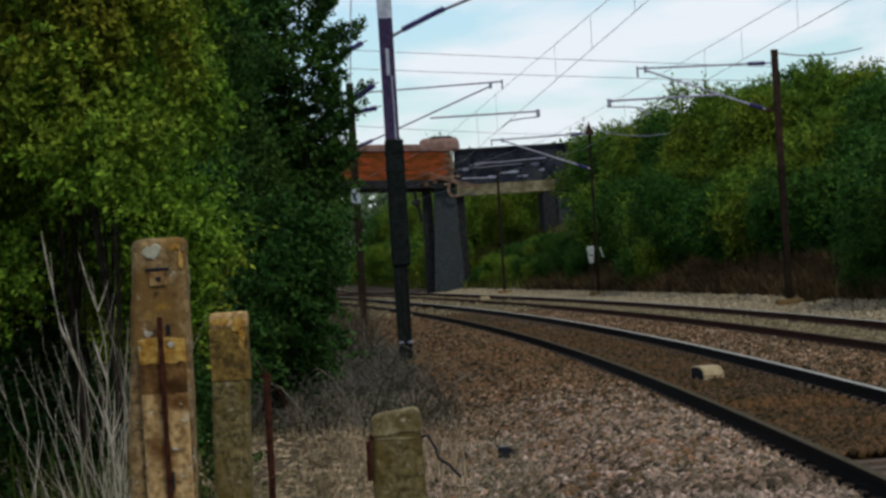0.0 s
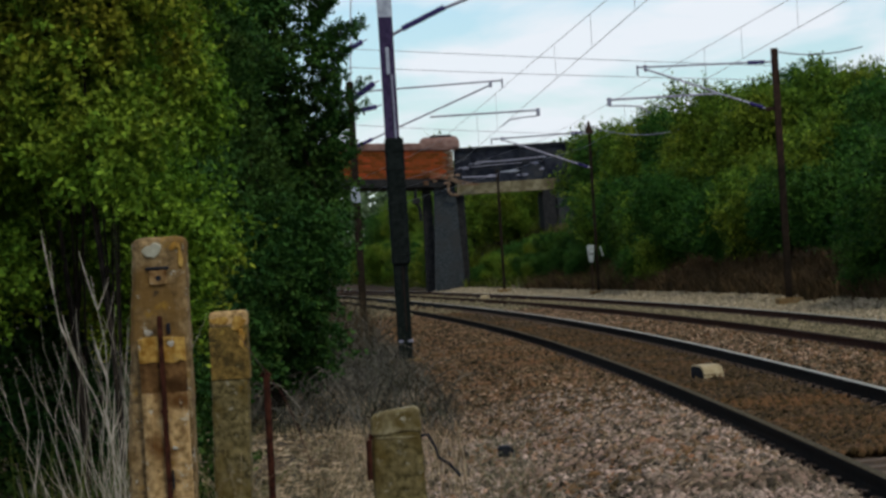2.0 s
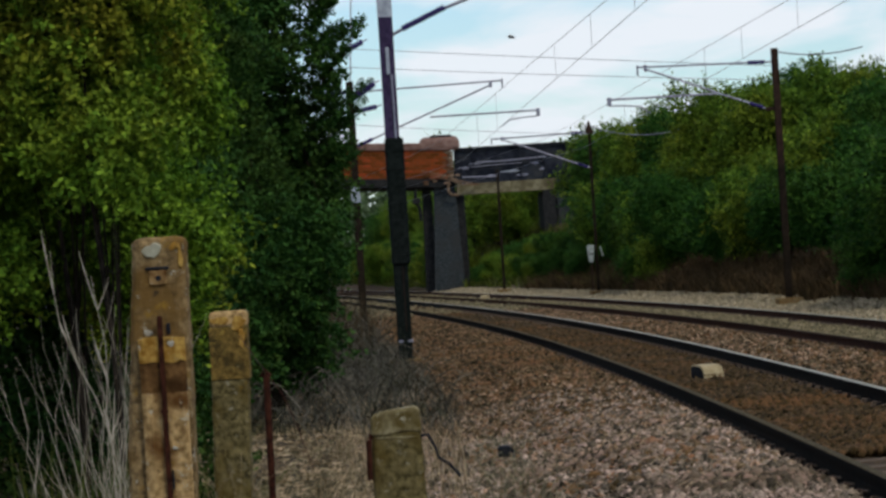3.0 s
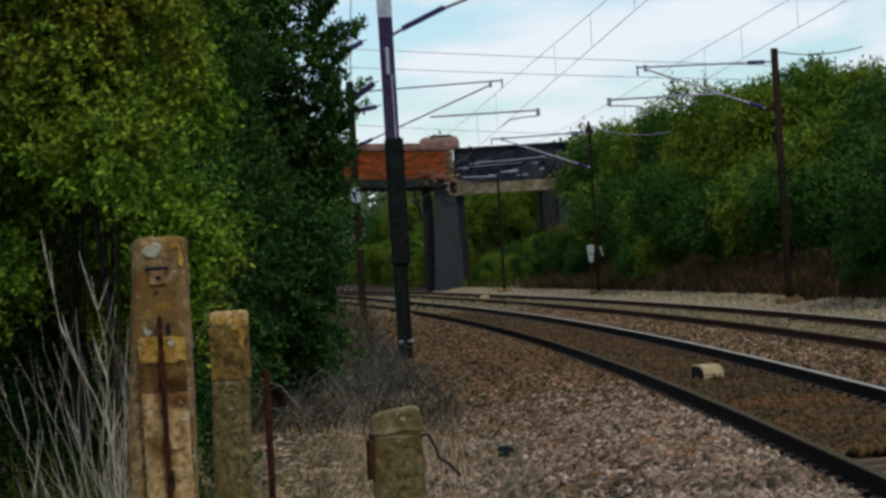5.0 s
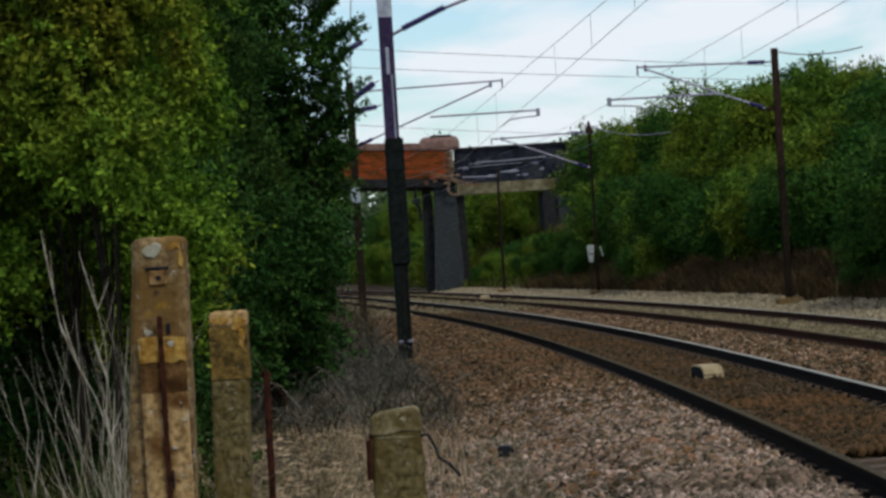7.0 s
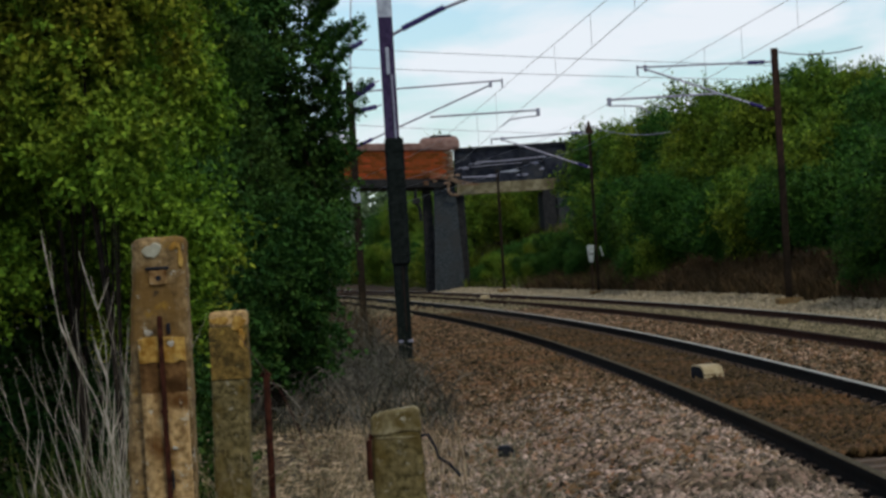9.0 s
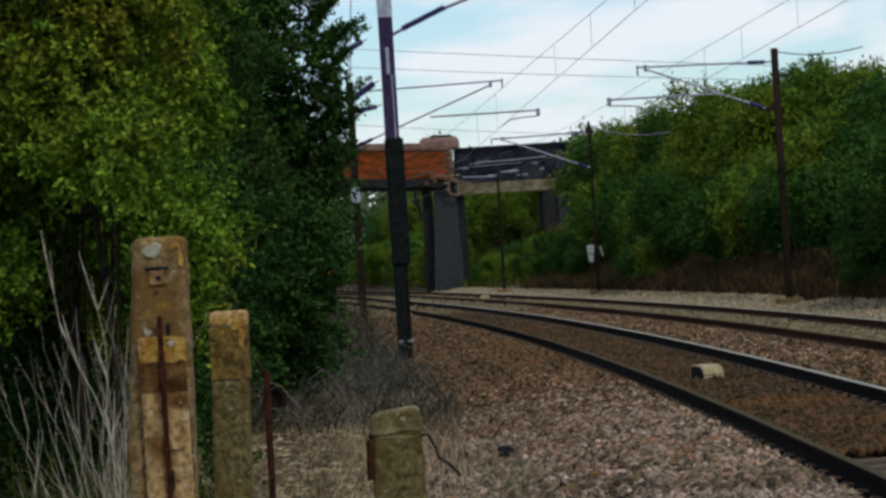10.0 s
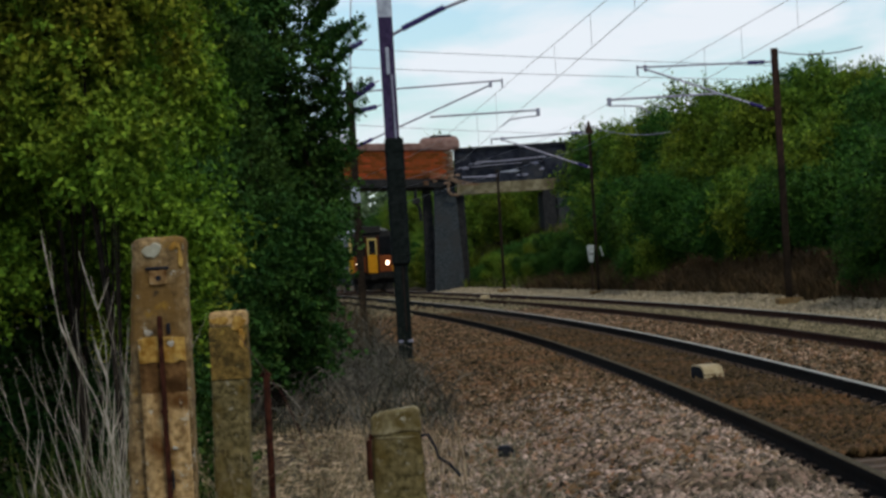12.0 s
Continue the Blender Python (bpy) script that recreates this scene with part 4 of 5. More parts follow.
def build_bank():
    g = random.Random(21)
    kinds = []
    for i in range(8):
        tall = i >= 5
        L = lumps_of(16 if tall else 12, 1.5, 1.5, 1.1 if tall else 0.9, 4.6 if tall else 2.7, 40 + i, (0.4, 0.62))
        # lit kinds take the brighter leaf, the others the leaf with painted shade
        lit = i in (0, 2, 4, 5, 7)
        kinds.append(tree("bank_tree" if tall else "bank_shrub", pose(0, 0, -50), L, M_LEAF_BANK if lit else M_LEAF_BANK_SHADED, 3.8 if tall else 2.2, 0.08,
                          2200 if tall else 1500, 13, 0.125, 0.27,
                          ("tall olive green scrub tree on the bank" if lit else "tall dark green scrub tree on the bank, shade painted into its leaves") if tall else
                          ("olive green bank shrub with small leaves" if lit else "dark green bank shrub, shade painted into its dense leaves"),
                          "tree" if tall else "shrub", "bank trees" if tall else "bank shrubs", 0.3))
    spots = []
    for s in range(58, 150, 4):
        for o in (9.7, 11.4, 13.2):
            spots.append((s + g.uniform(-1.5, 1.5), o + g.uniform(-0.4, 0.4) + max(0, s - 118) * 0.03, g.uniform(0.75, 1.1), 0))
    spots += [(75.5, 7.75, 0.42, 0), (74, 8.3, 0.6, 0), (116, 7.9, 0.55, 0), (113, 8.4, 0.6, 0)]
    for s in range(60, 150, 5):
        for o in (12.4, 15.0):
            spots.append((s + g.uniform(-1.5, 1.5), o + g.uniform(-0.5, 0.5) - max(0, s - 118) * 0.012, g.uniform(0.8, 1.05) * (0.58 if s < 82 else 0.76 if s < 104 else (0.86 if o > 14 else 1.06) if s < 124 else 1.1 if s < 137 else 0.95), 1))
    spots += [(150, 11.5, 1.05, 1), (157, 12.1, 1.1, 1), (144, 11.9, 1.08, 1), (137, 12.2, 1.12, 1)]
    spots += [(63, 10.4, 0.66, 2), (66, 11.2, 0.66, 2), (60, 11.5, 0.68, 2), (71, 8.7, 0.82, 2), (68.5, 8.9, 0.85, 2), (73, 9.1, 0.8, 2)]
    spots += [(112, 9.0, 0.7, 2), (104, 9.3, 0.62, 2), (96, 9.6, 0.6, 2), (116, 9.2, 0.8, 2)]
    for s in range(150, 160, 5):
        for o in (12.3, 14.2):
            spots.append((s + g.uniform(-1, 1), o + g.uniform(-0.4, 0.4), g.uniform(0.8, 1.1), 0))
    for s in range(136, 184, 4):
        for o in (8.6, 9.8):
            spots.append((s + g.uniform(-1, 1), o + g.uniform(-0.3, 0.3), g.uniform(0.4, 0.55), 0))
    for s in range(198, 330, 6):
        for o in (9.0, 11.5, 14.5):
            spots.append((s, o + g.uniform(-1, 1), g.uniform(0.9, 1.2), int(o > 11)))
    used = set()
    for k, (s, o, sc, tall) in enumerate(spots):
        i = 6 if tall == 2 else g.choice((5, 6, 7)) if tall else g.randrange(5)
        # kinds with painted shade fill the darkest stretches of the bank
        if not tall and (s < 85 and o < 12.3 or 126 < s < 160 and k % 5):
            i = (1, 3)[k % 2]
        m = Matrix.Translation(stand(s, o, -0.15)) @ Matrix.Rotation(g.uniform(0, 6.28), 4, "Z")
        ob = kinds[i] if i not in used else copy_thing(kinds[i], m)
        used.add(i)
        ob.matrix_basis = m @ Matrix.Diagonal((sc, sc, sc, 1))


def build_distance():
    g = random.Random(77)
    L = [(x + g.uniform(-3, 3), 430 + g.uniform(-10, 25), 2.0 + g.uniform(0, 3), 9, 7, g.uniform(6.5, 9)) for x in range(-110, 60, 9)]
    # woodland whose haze comes from its pale leaf colour
    solo("far_woodland", leaf_mesh("far_woodland", L, 13000, 10, 1.0, 1.2, 0.15), M_LEAF_FAR, "green woodland beyond the bridge, haze painted into its pale leaves", "woodland", kind="stuff")


build_left()
build_bank()
build_distance()


def build_ground_cover():
    g = random.Random(9)
    def spots(n, s0, s1, o0, o1, fn=stand):
        return [fn(g.uniform(s0, s1), g.uniform(o0, o1)) for _ in range(n)]
    solo("dead_weeds", blades("dead_weeds", spots(14000, 55, 150, 7.3, 9.4), 0.75, 0.018, 0.9), M_BROWNVEG, "brown dead weeds along the foot of the bank", "weeds", kind="stuff")
    solo("dead_weeds", blades("dead_weeds", spots(420, 77.6, 80.2, 7.0, 7.7), 0.8, 0.012, 0.8), M_BROWNVEG, "brown dead weeds round the foot of the mast", "weeds", kind="stuff")
    solo("bank_grass", blades("bank_grass", spots(16000, 120, 320, 7.6, 14), 0.6, 0.03, 0.8), M_GRASS, "rough green grass on the bank", "grass", kind="stuff")
    solo("dead_brambles", blades("dead_brambles", spots(6500, 36, 72, -5.6, -3.0), 0.7, 0.006, 2.0, 5), M_BRAMBLE, "tangled grey dead brambles beside the ballast", "brambles", kind="stuff")
    solo("dry_grass", blades("dry_grass", spots(3800, 22, 46, -5.8, -3.1), 0.24, 0.005, 2.2, 4), M_DRY, "flattened dry straw coloured grass", "grass", kind="stuff")
    solo("dry_grass", blades("dry_grass", [Vector((g.uniform(-1.0, 0.1), g.uniform(22, 30), -0.2)) for _ in range(420)], 0.42, 0.003, 0.9, 4), M_DRY, "thin dry grass stems near the old posts", "grass", kind="stuff")
    solo("verge_grass", blades("verge_grass", spots(5000, 60, 140, -6.0, -3.2), 0.5, 0.01, 1.0), M_BRAMBLE, "grey dry grass at the edge of the ballast", "grass", kind="stuff")
    solo("verge_tufts", blades("verge_tufts", [stand(24 + 9 * g.random() ** 1.5, -2.85 + 0.35 * g.gauss(0, 0.6)) for _ in range(700)], 0.26, 0.004, 1.1, 4), M_TUFT, "pale grey green grass tufts at the edge of the ballast", "grass", kind="stuff")
    solo("tall_dead_weeds", blades("tall_dead_weeds", spots(800, 60, 74, -4.9, -3.5), 1.35, 0.007, 0.7, 5), M_BRAMBLE, "tall grey brown dead weeds by the mast", "weeds", kind="stuff")
    solo("tall_dead_weeds", blades("tall_dead_weeds", spots(700, 61, 76, -4.9, -3.55), 1.4, 0.008, 0.6, 5), M_BROWNVEG, "tall brown dead weeds by the mast", "weeds", kind="stuff")
    arcs = Soup()
    for _ in range(260):
        p = stand(g.uniform(34, 70), g.uniform(-5.6, -3.0))
        a, w, hh = g.uniform(0, 6.28), g.uniform(0.3, 1.1), g.uniform(0.2, 0.75)
        d = Vector((math.cos(a), math.sin(a), 0))
        arcs.tube([p + d * (w * k / 5) + Vector((0, 0, hh * math.sin(2.6 * k / 5))) for k in range(6)], [0.007, 0.0065, 0.006, 0.005, 0.004, 0.002], 4)
    solo("bramble_canes", arcs, M_BRAMBLE, "arching grey dead bramble canes", "brambles", kind="stuff")
    # leaf litter and twigs on the verge
    litter = Soup()
    for _ in range(7000):
        s, o = g.uniform(22, 48), g.uniform(-6.0, -2.7)
        p = stand(s, o, 0.02)
        a, r, tz = g.uniform(0, 6.28), g.uniform(0.025, 0.06), g.uniform(-0.02, 0.03)
        d, e = Vector((math.cos(a), math.sin(a), tz * 8)) * r, Vector((-math.sin(a), math.cos(a), 0.3)) * r * 0.6
        litter.add([p - d, p + e, p + d, p - e], [(0, 1, 2), (0, 2, 3)])
    solo("leaf_litter", litter, M_DRY, "scattered dry brown leaf litter on the verge", "leaf litter", kind="stuff")
    twigs = Soup()
    for _ in range(4200):
        s, o = 20 + 28 * g.random() ** 1.3, g.uniform(-4.6, -1.2)
        p = on(s, o, lerp_profile(o, PROFILE) + 0.06)
        a, r = g.uniform(0, 6.28), g.uniform(0.03, 0.12)
        d, e = Vector((math.cos(a), math.sin(a), g.uniform(-0.12, 0.12))) * r, Vector((-math.sin(a), math.cos(a), 0)) * g.uniform(0.003, 0.008)
        bow = Vector((0, 0, 0.015)) + e * g.uniform(-4, 4)
        twigs.add([p - d - e * 0.5, p - d + e * 0.5, p + bow + e, p + bow - e, p + d + e * 0.4, p + d - e * 0.4], [(0, 3, 2, 1), (3, 5, 4, 2)])
    solo("dry_stems", twigs, M_DRY, "scattered broken dry stems on the ballast", "dry stems", kind="stuff")
    # nettle and weed tangle under the hedge
    solo("hedge_weeds", blades("hedge_weeds", [Vector((g.uniform(-1.9, -1.0), g.uniform(11.5, 16), 0.0)) for _ in range(500)], 0.95, 0.004, 0.8, 4), M_GRASS, "thin green weeds under the hedge", "weeds", kind="stuff")
    solo("dry_grass", blades("dry_grass", [Vector((g.uniform(-1.05, -0.45), g.uniform(9.5, 13.5), 0.0)) for _ in range(420)], 1.0, 0.0022, 0.7, 5), M_DRY, "tall dry grass between the old posts", "grass", kind="stuff")
    # bleached dead stalks that wander upwards, some with forked side twigs
    for k in range(84):
        if k < 60:
            x, y, h = g.gauss(-1.035, 0.05), g.uniform(9.9, 10.8), g.uniform(0.92, 1.4)
        else:
            x, y, h = g.uniform(-1.42, -1.1), g.uniform(9.8, 10.8), g.uniform(0.8, 0.97)
        if k in (3, 11):
            x, h = -0.99 - 0.006 * k, 1.60 - 0.01 * k
        t = thing("dead_stalk", pose(x, y, 0.0), "bleached grey dead weed stalk with side twigs" if k < 60 else "thin drooping straw coloured stalk", "stalk", "dead stalks")
        steps = 14
        drift, px, pts = g.gauss(-0.01, 0.03), 0.0, []
        for i in range(steps + 1):
            q = i / steps
            pts.append(Vector((px, 0.04 * math.sin(3 * q + k), h * q)))
            drift += g.gauss(0, 0.11) + (-0.008 if q > 0.6 else 0)
            drift *= 0.82
            px += drift * h / steps * (1.6 if q > 0.5 else 0.6)
        rad = g.uniform(0.0011, 0.0025) if k not in (3, 11) else 0.0042
        part("stem", Soup().tube(pts, [rad * (1.1 - 0.9 * i / steps) for i in range(steps + 1)], 5), M_STALK if k < 60 else M_BRAMBLE, t)
        for j in range((k % 3) if k not in (3, 11) else 5):
            a = pts[8 + (2 * j + k) % 6]
            w = g.choice((-1, 1)) * g.uniform(0.015, 0.06)
            up = g.uniform(0.09, 0.2)
            part("twig", Soup().tube([a, a + Vector((w * 0.45, 0.01, up * 0.4)), a + Vector((w * 0.8, 0.02, up * 0.75)), a + Vector((w, 0.02, up))], [rad * 0.6, rad * 0.5, rad * 0.35, 0.0004], 4), M_STALK, t)


build_ground_cover()


# ---- old fence posts ----
def concrete_post(name, x, y, z0, left, right, d, z1, material, label, bev=0.014, slope=0.0):
    """A post whose faces at the top and the foot run from left to right: pairs (foot, top), from its own middle."""
    t = thing(name, pose(x, y, z0), label, "fence post", "old fence posts")
    h = z1 - z0
    s = Soup()
    rows = [-0.2, 0.3 * h, 0.6 * h, 0.8 * h, h]
    v = []
    for z in rows:
        k = max(0, z) / h
        a, b = left[0] + (left[1] - left[0]) * k, right[0] + (right[1] - right[0]) * k
        dz = slope if z == h else 0
        v += [(a, -d / 2, z), (b, -d / 2, z + dz), (b, d / 2, z + dz), (a, d / 2, z)]
    f = [(3, 2, 1, 0), tuple(len(v) - 4 + i for i in range(4))]
    for i in range(len(rows) - 1):
        f += [(4 * i + k, 4 * i + (k + 1) % 4, 4 * i + 4 + (k + 1) % 4, 4 * i + 4 + k) for k in range(4)]
    me = s.add(v, f).mesh("shaft")
    bm = bmesh.new()
    bm.from_mesh(me)
    sharp = [e for e in bm.edges if e.calc_face_angle(0) > 0.5]
    bmesh.ops.bevel(bm, geom=sharp, offset=bev, segments=3, affect="EDGES", profile=0.5)
    bmesh.ops.triangulate(bm, faces=[q for q in bm.faces if len(q.verts) > 4])
    bmesh.ops.subdivide_edges(bm, edges=[e for e in bm.edges if e.calc_length() > 0.06], cuts=4, use_grid_fill=True)
    bmesh.ops.subdivide_edges(bm, edges=[e for e in bm.edges if e.calc_length() > 0.05], cuts=2, use_grid_fill=True)
    for w in bm.verts:
        q = w.co + Vector((x, y, 0)) * 3
        w.co += Vector((noise.noise(q * 22), noise.noise(q * 22 + Vector((9, 0, 0))), 0.6 * noise.noise(q * 25 + Vector((0, 9, 0))))) * 0.004
    bm.to_mesh(me)
    bm.free()
    part("shaft", me, material, t)
    return t


def build_fence():
    p = concrete_post("concrete_fence_post", -0.66, 7.9, 0.0, (-0.175, -0.056), (0.045, 0.067), 0.11, 1.572, M_CONC, "tall weathered concrete fence post with yellow lichen", 0.021)
    fy = -0.056
    # facing in three stained courses with uneven joints
    joint = lambda k, x: (0.0, 1.212, 1.283, 1.34)[k] + (0.006 * noise.noise((x * 60, k * 3.1, 2)) if k else 0)
    for k, (m_face, lab) in enumerate(((M_CONC_WARM, "warm beige concrete facing"), (M_CONC_STAIN, "dark brown stained facing"), (M_CONC_OCHRE, "ochre lichened facing"))):
        xs = [-0.053 + 0.0106 * i for i in range(11)]
        n, rows = len(xs), 9
        v = []
        for r in range(rows):
            for x in xs:
                z0, z1 = joint(k, x) + (0.0006 if k else 0), joint(k + 1, x)
                z = z0 + (z1 - z0) * r / (rows - 1)
                edge = 0.004 if x in (xs[0], xs[-1]) else 0.0
                v.append((x + 0.002 * noise.noise((x * 9, z * 30, 3)), fy - 0.018 + edge + 0.004 * noise.noise((x * 50, z * 35, 1)) - 0.002 * (k == 2), z))
        f = [(i * n + j, i * n + j + 1, (i + 1) * n + j + 1, (i + 1) * n + j) for i in range(rows - 1) for j in range(n - 1)]
        back = [(x, fy + 0.004, joint(k, x)) for x in (xs[0], xs[-1])] + [(x, fy + 0.004, joint(k + 1, x)) for x in (xs[0], xs[-1])]
        q0 = len(v)
        v += back
        f += [tuple([i * n for i in range(rows)] + [q0 + 2, q0]), tuple([i * n + n - 1 for i in range(rows)] + [q0 + 3, q0 + 1])[::-1],
              tuple([(rows - 1) * n + j for j in range(n)] + [q0 + 3, q0 + 2]), tuple([j for j in range(n)] + [q0 + 1, q0])[::-1], (q0, q0 + 1, q0 + 3, q0 + 2)]
        part("facing", Soup().add(v, f), m_face, p, lab)
    part("rust_strip", bevelled(Soup().box(-0.0065, 0.0055, fy - 0.0285, fy - 0.012, 0.0, 1.39), "strip", 0.003), M_IRON, p, "rusted iron strip")
    part("bolt_head", Soup().tube([(-0.001, fy - 0.034, 1.17), (-0.001, fy - 0.02, 1.17)], 0.009, 6), M_IRON, p, "rusted bolt")
    # slot, holes and crack: proud black inlays paint the shade inside them
    part("slot", bevelled(Soup().box(-0.027, 0.027, fy - 0.004, fy + 0.01, 1.4965, 1.5035), "slot", 0.002), M_BLACK, p, "dark inlay for the shade in a narrow slot")
    part("slot_lip", bevelled(Soup().box(-0.020, 0.020, fy - 0.003, fy + 0.004, 1.462, 1.4945), "lip", 0.002), M_CONC_WARM, p)
    part("bolt_hole", Soup().tube([(0.001, fy - 0.0045, 1.477), (0.001, fy + 0.01, 1.477)], 0.0062, 10), M_BLACK, p, "dark disc for the shade in a bolt hole")
    part("side_hole", bevelled(Soup().box(0.012, 0.022, fy - 0.0035, fy + 0.01, 1.347, 1.372), "hole", 0.002), M_BLACK, p, "dark inlay for the shade in a broken hole")
    part("crack", bevelled(Soup().box(0.008, 0.012, fy - 0.0255, fy - 0.01, 0.99, 1.035), "crack", 0.001), M_BLACK, p, "dark inlay for the shade in a crack")
    part("lichen_patch", patch_of(-0.010, 1.541, fy, 0.021, 0.019, 1, 0.002), M_LICHEN_DISC, p, "round white lichen patch")
    for x, z, rx, rz, sd, yy in ((0.042, 1.548, 0.012, 0.010, 2.1, fy), (0.054, 1.52, 0.005, 0.026, 3.3, fy)):
        part("lichen_patch", patch_of(x, z, yy, rx, rz, sd, 0.002, 40), M_CONC_OCHRE, p, "ochre yellow lichen patch")
    for x, z, rx, rz, sd, yy in ((-0.03, 1.352, 0.010, 0.009, 7, fy), (0.022, 1.325, 0.008, 0.009, 8, fy - 0.019), (0.018, 1.085, 0.008, 0.004, 10, fy - 0.019), (-0.046, 1.335, 0.009, 0.006, 12, fy)):
        part("lichen_patch", patch_of(x, z, yy, rx, rz, sd, 0.002, 40), M_LICHEN_W, p, "small pale lichen patch")
    q = concrete_post("concrete_fence_post", -0.75, 11.6, 0.0, (-0.095, -0.055), (0.03, 0.07), 0.12, 1.336, M_CONC_MOSS, "mossy concrete fence post with a yellow lichened top", 0.01)
    part("cap", bevelled(Soup().box(-0.058, 0.072, -0.064, 0.062, 1.285, 1.342), "cap", 0.014, 3), M_CONC_WARM, q, "yellow lichened broken top")
    part("stained_band", bevelled(Soup().box(-0.0605, 0.0705, -0.0618, 0.0615, 1.11, 1.288, 0.0005), "band", 0.0015), M_CONC_AMBER, q, "amber stained upper band")
    for x, z, rx, rz, sd in ((-0.02, 1.31, 0.03, 0.016, 1.2), (0.04, 1.30, 0.024, 0.026, 2.2), (0.05, 1.25, 0.012, 0.03, 3.2)):
        part("lichen_patch", patch_of(x, z, -0.064, rx, rz, sd, 0.002, 40), M_CONC_OCHRE, q, "ochre yellow lichen patch")
    r = concrete_post("concrete_fence_post", -0.14, 8.4, 0.0, (-0.075, -0.062), (0.09, 0.056), 0.11, 1.107, M_CONC_MOSS, "short mossy broken concrete fence post", 0.012, slope=0.012)
    top = [(-0.063, 1.058), (-0.03, 1.054), (0.02, 1.062), (0.06, 1.060), (0.058, 1.112), (0.045, 1.122), (0.0, 1.116), (-0.045, 1.110), (-0.062, 1.098)]
    part("cap", bevelled(Soup().sweep(top, [(Vector((0, y, 0)), Vector((1, 0, 0)), Vector((0, 0, 1))) for y in (-0.0585, 0.057)]), "cap", 0.005), M_CONC_PALE, r, "worn pale lichened top")
    part("lichen_patch", patch_of(0.0, 1.050, -0.055, 0.05, 0.003, 6.5, 0.002, 40), M_CONC_PALE, r, "thin pale lichen band")
    part("iron_hook", Soup().tube([(-0.072, -0.06, 0.95), (-0.07, -0.06, 1.045), (-0.064, -0.05, 1.055), (-0.05, -0.03, 1.05)], 0.008, 6), M_IRON, r, "rusted iron hook")
    part("wire_stub", Soup().tube([(0.058, -0.05, 1.05), (0.075, -0.05, 1.052), (0.092, -0.05, 1.02), (0.097, -0.05, 0.995), (0.125, -0.05, 0.975), (0.15, -0.05, 0.945)], 0.004, 6), M_BLACK, r, "dark bent wire end")
    st = thing("iron_stake", pose(-0.545, 10.0, 0.0), "thin rusted iron stake beside the posts", "stake")
    part("rod", Soup().tube([(0, 0, -0.2), (0.0, 0, 0.6), (0.004, 0, 1.175)], 0.0105, 8), M_IRON, st)
    part("eye", Soup().tube([(-0.012, -0.002, 1.165), (0.0, -0.012, 1.185), (0.016, -0.002, 1.165)], 0.005, 6), M_IRON, st)
    pts = [Vector((-0.70, 11.4, 1.26)), Vector((-0.62, 10.8, 1.205)), Vector((-0.541, 10, 1.175)), Vector((-0.49, 9.9, 1.11)), Vector((-0.45, 9.8, 1.02)), Vector((-0.40, 9.6, 0.9))]
    solo("fence_wire", Soup().tube(pts, 0.0013, 5), M_IRON, "loose old fence wire hanging from the stake", "wire")


build_fence()


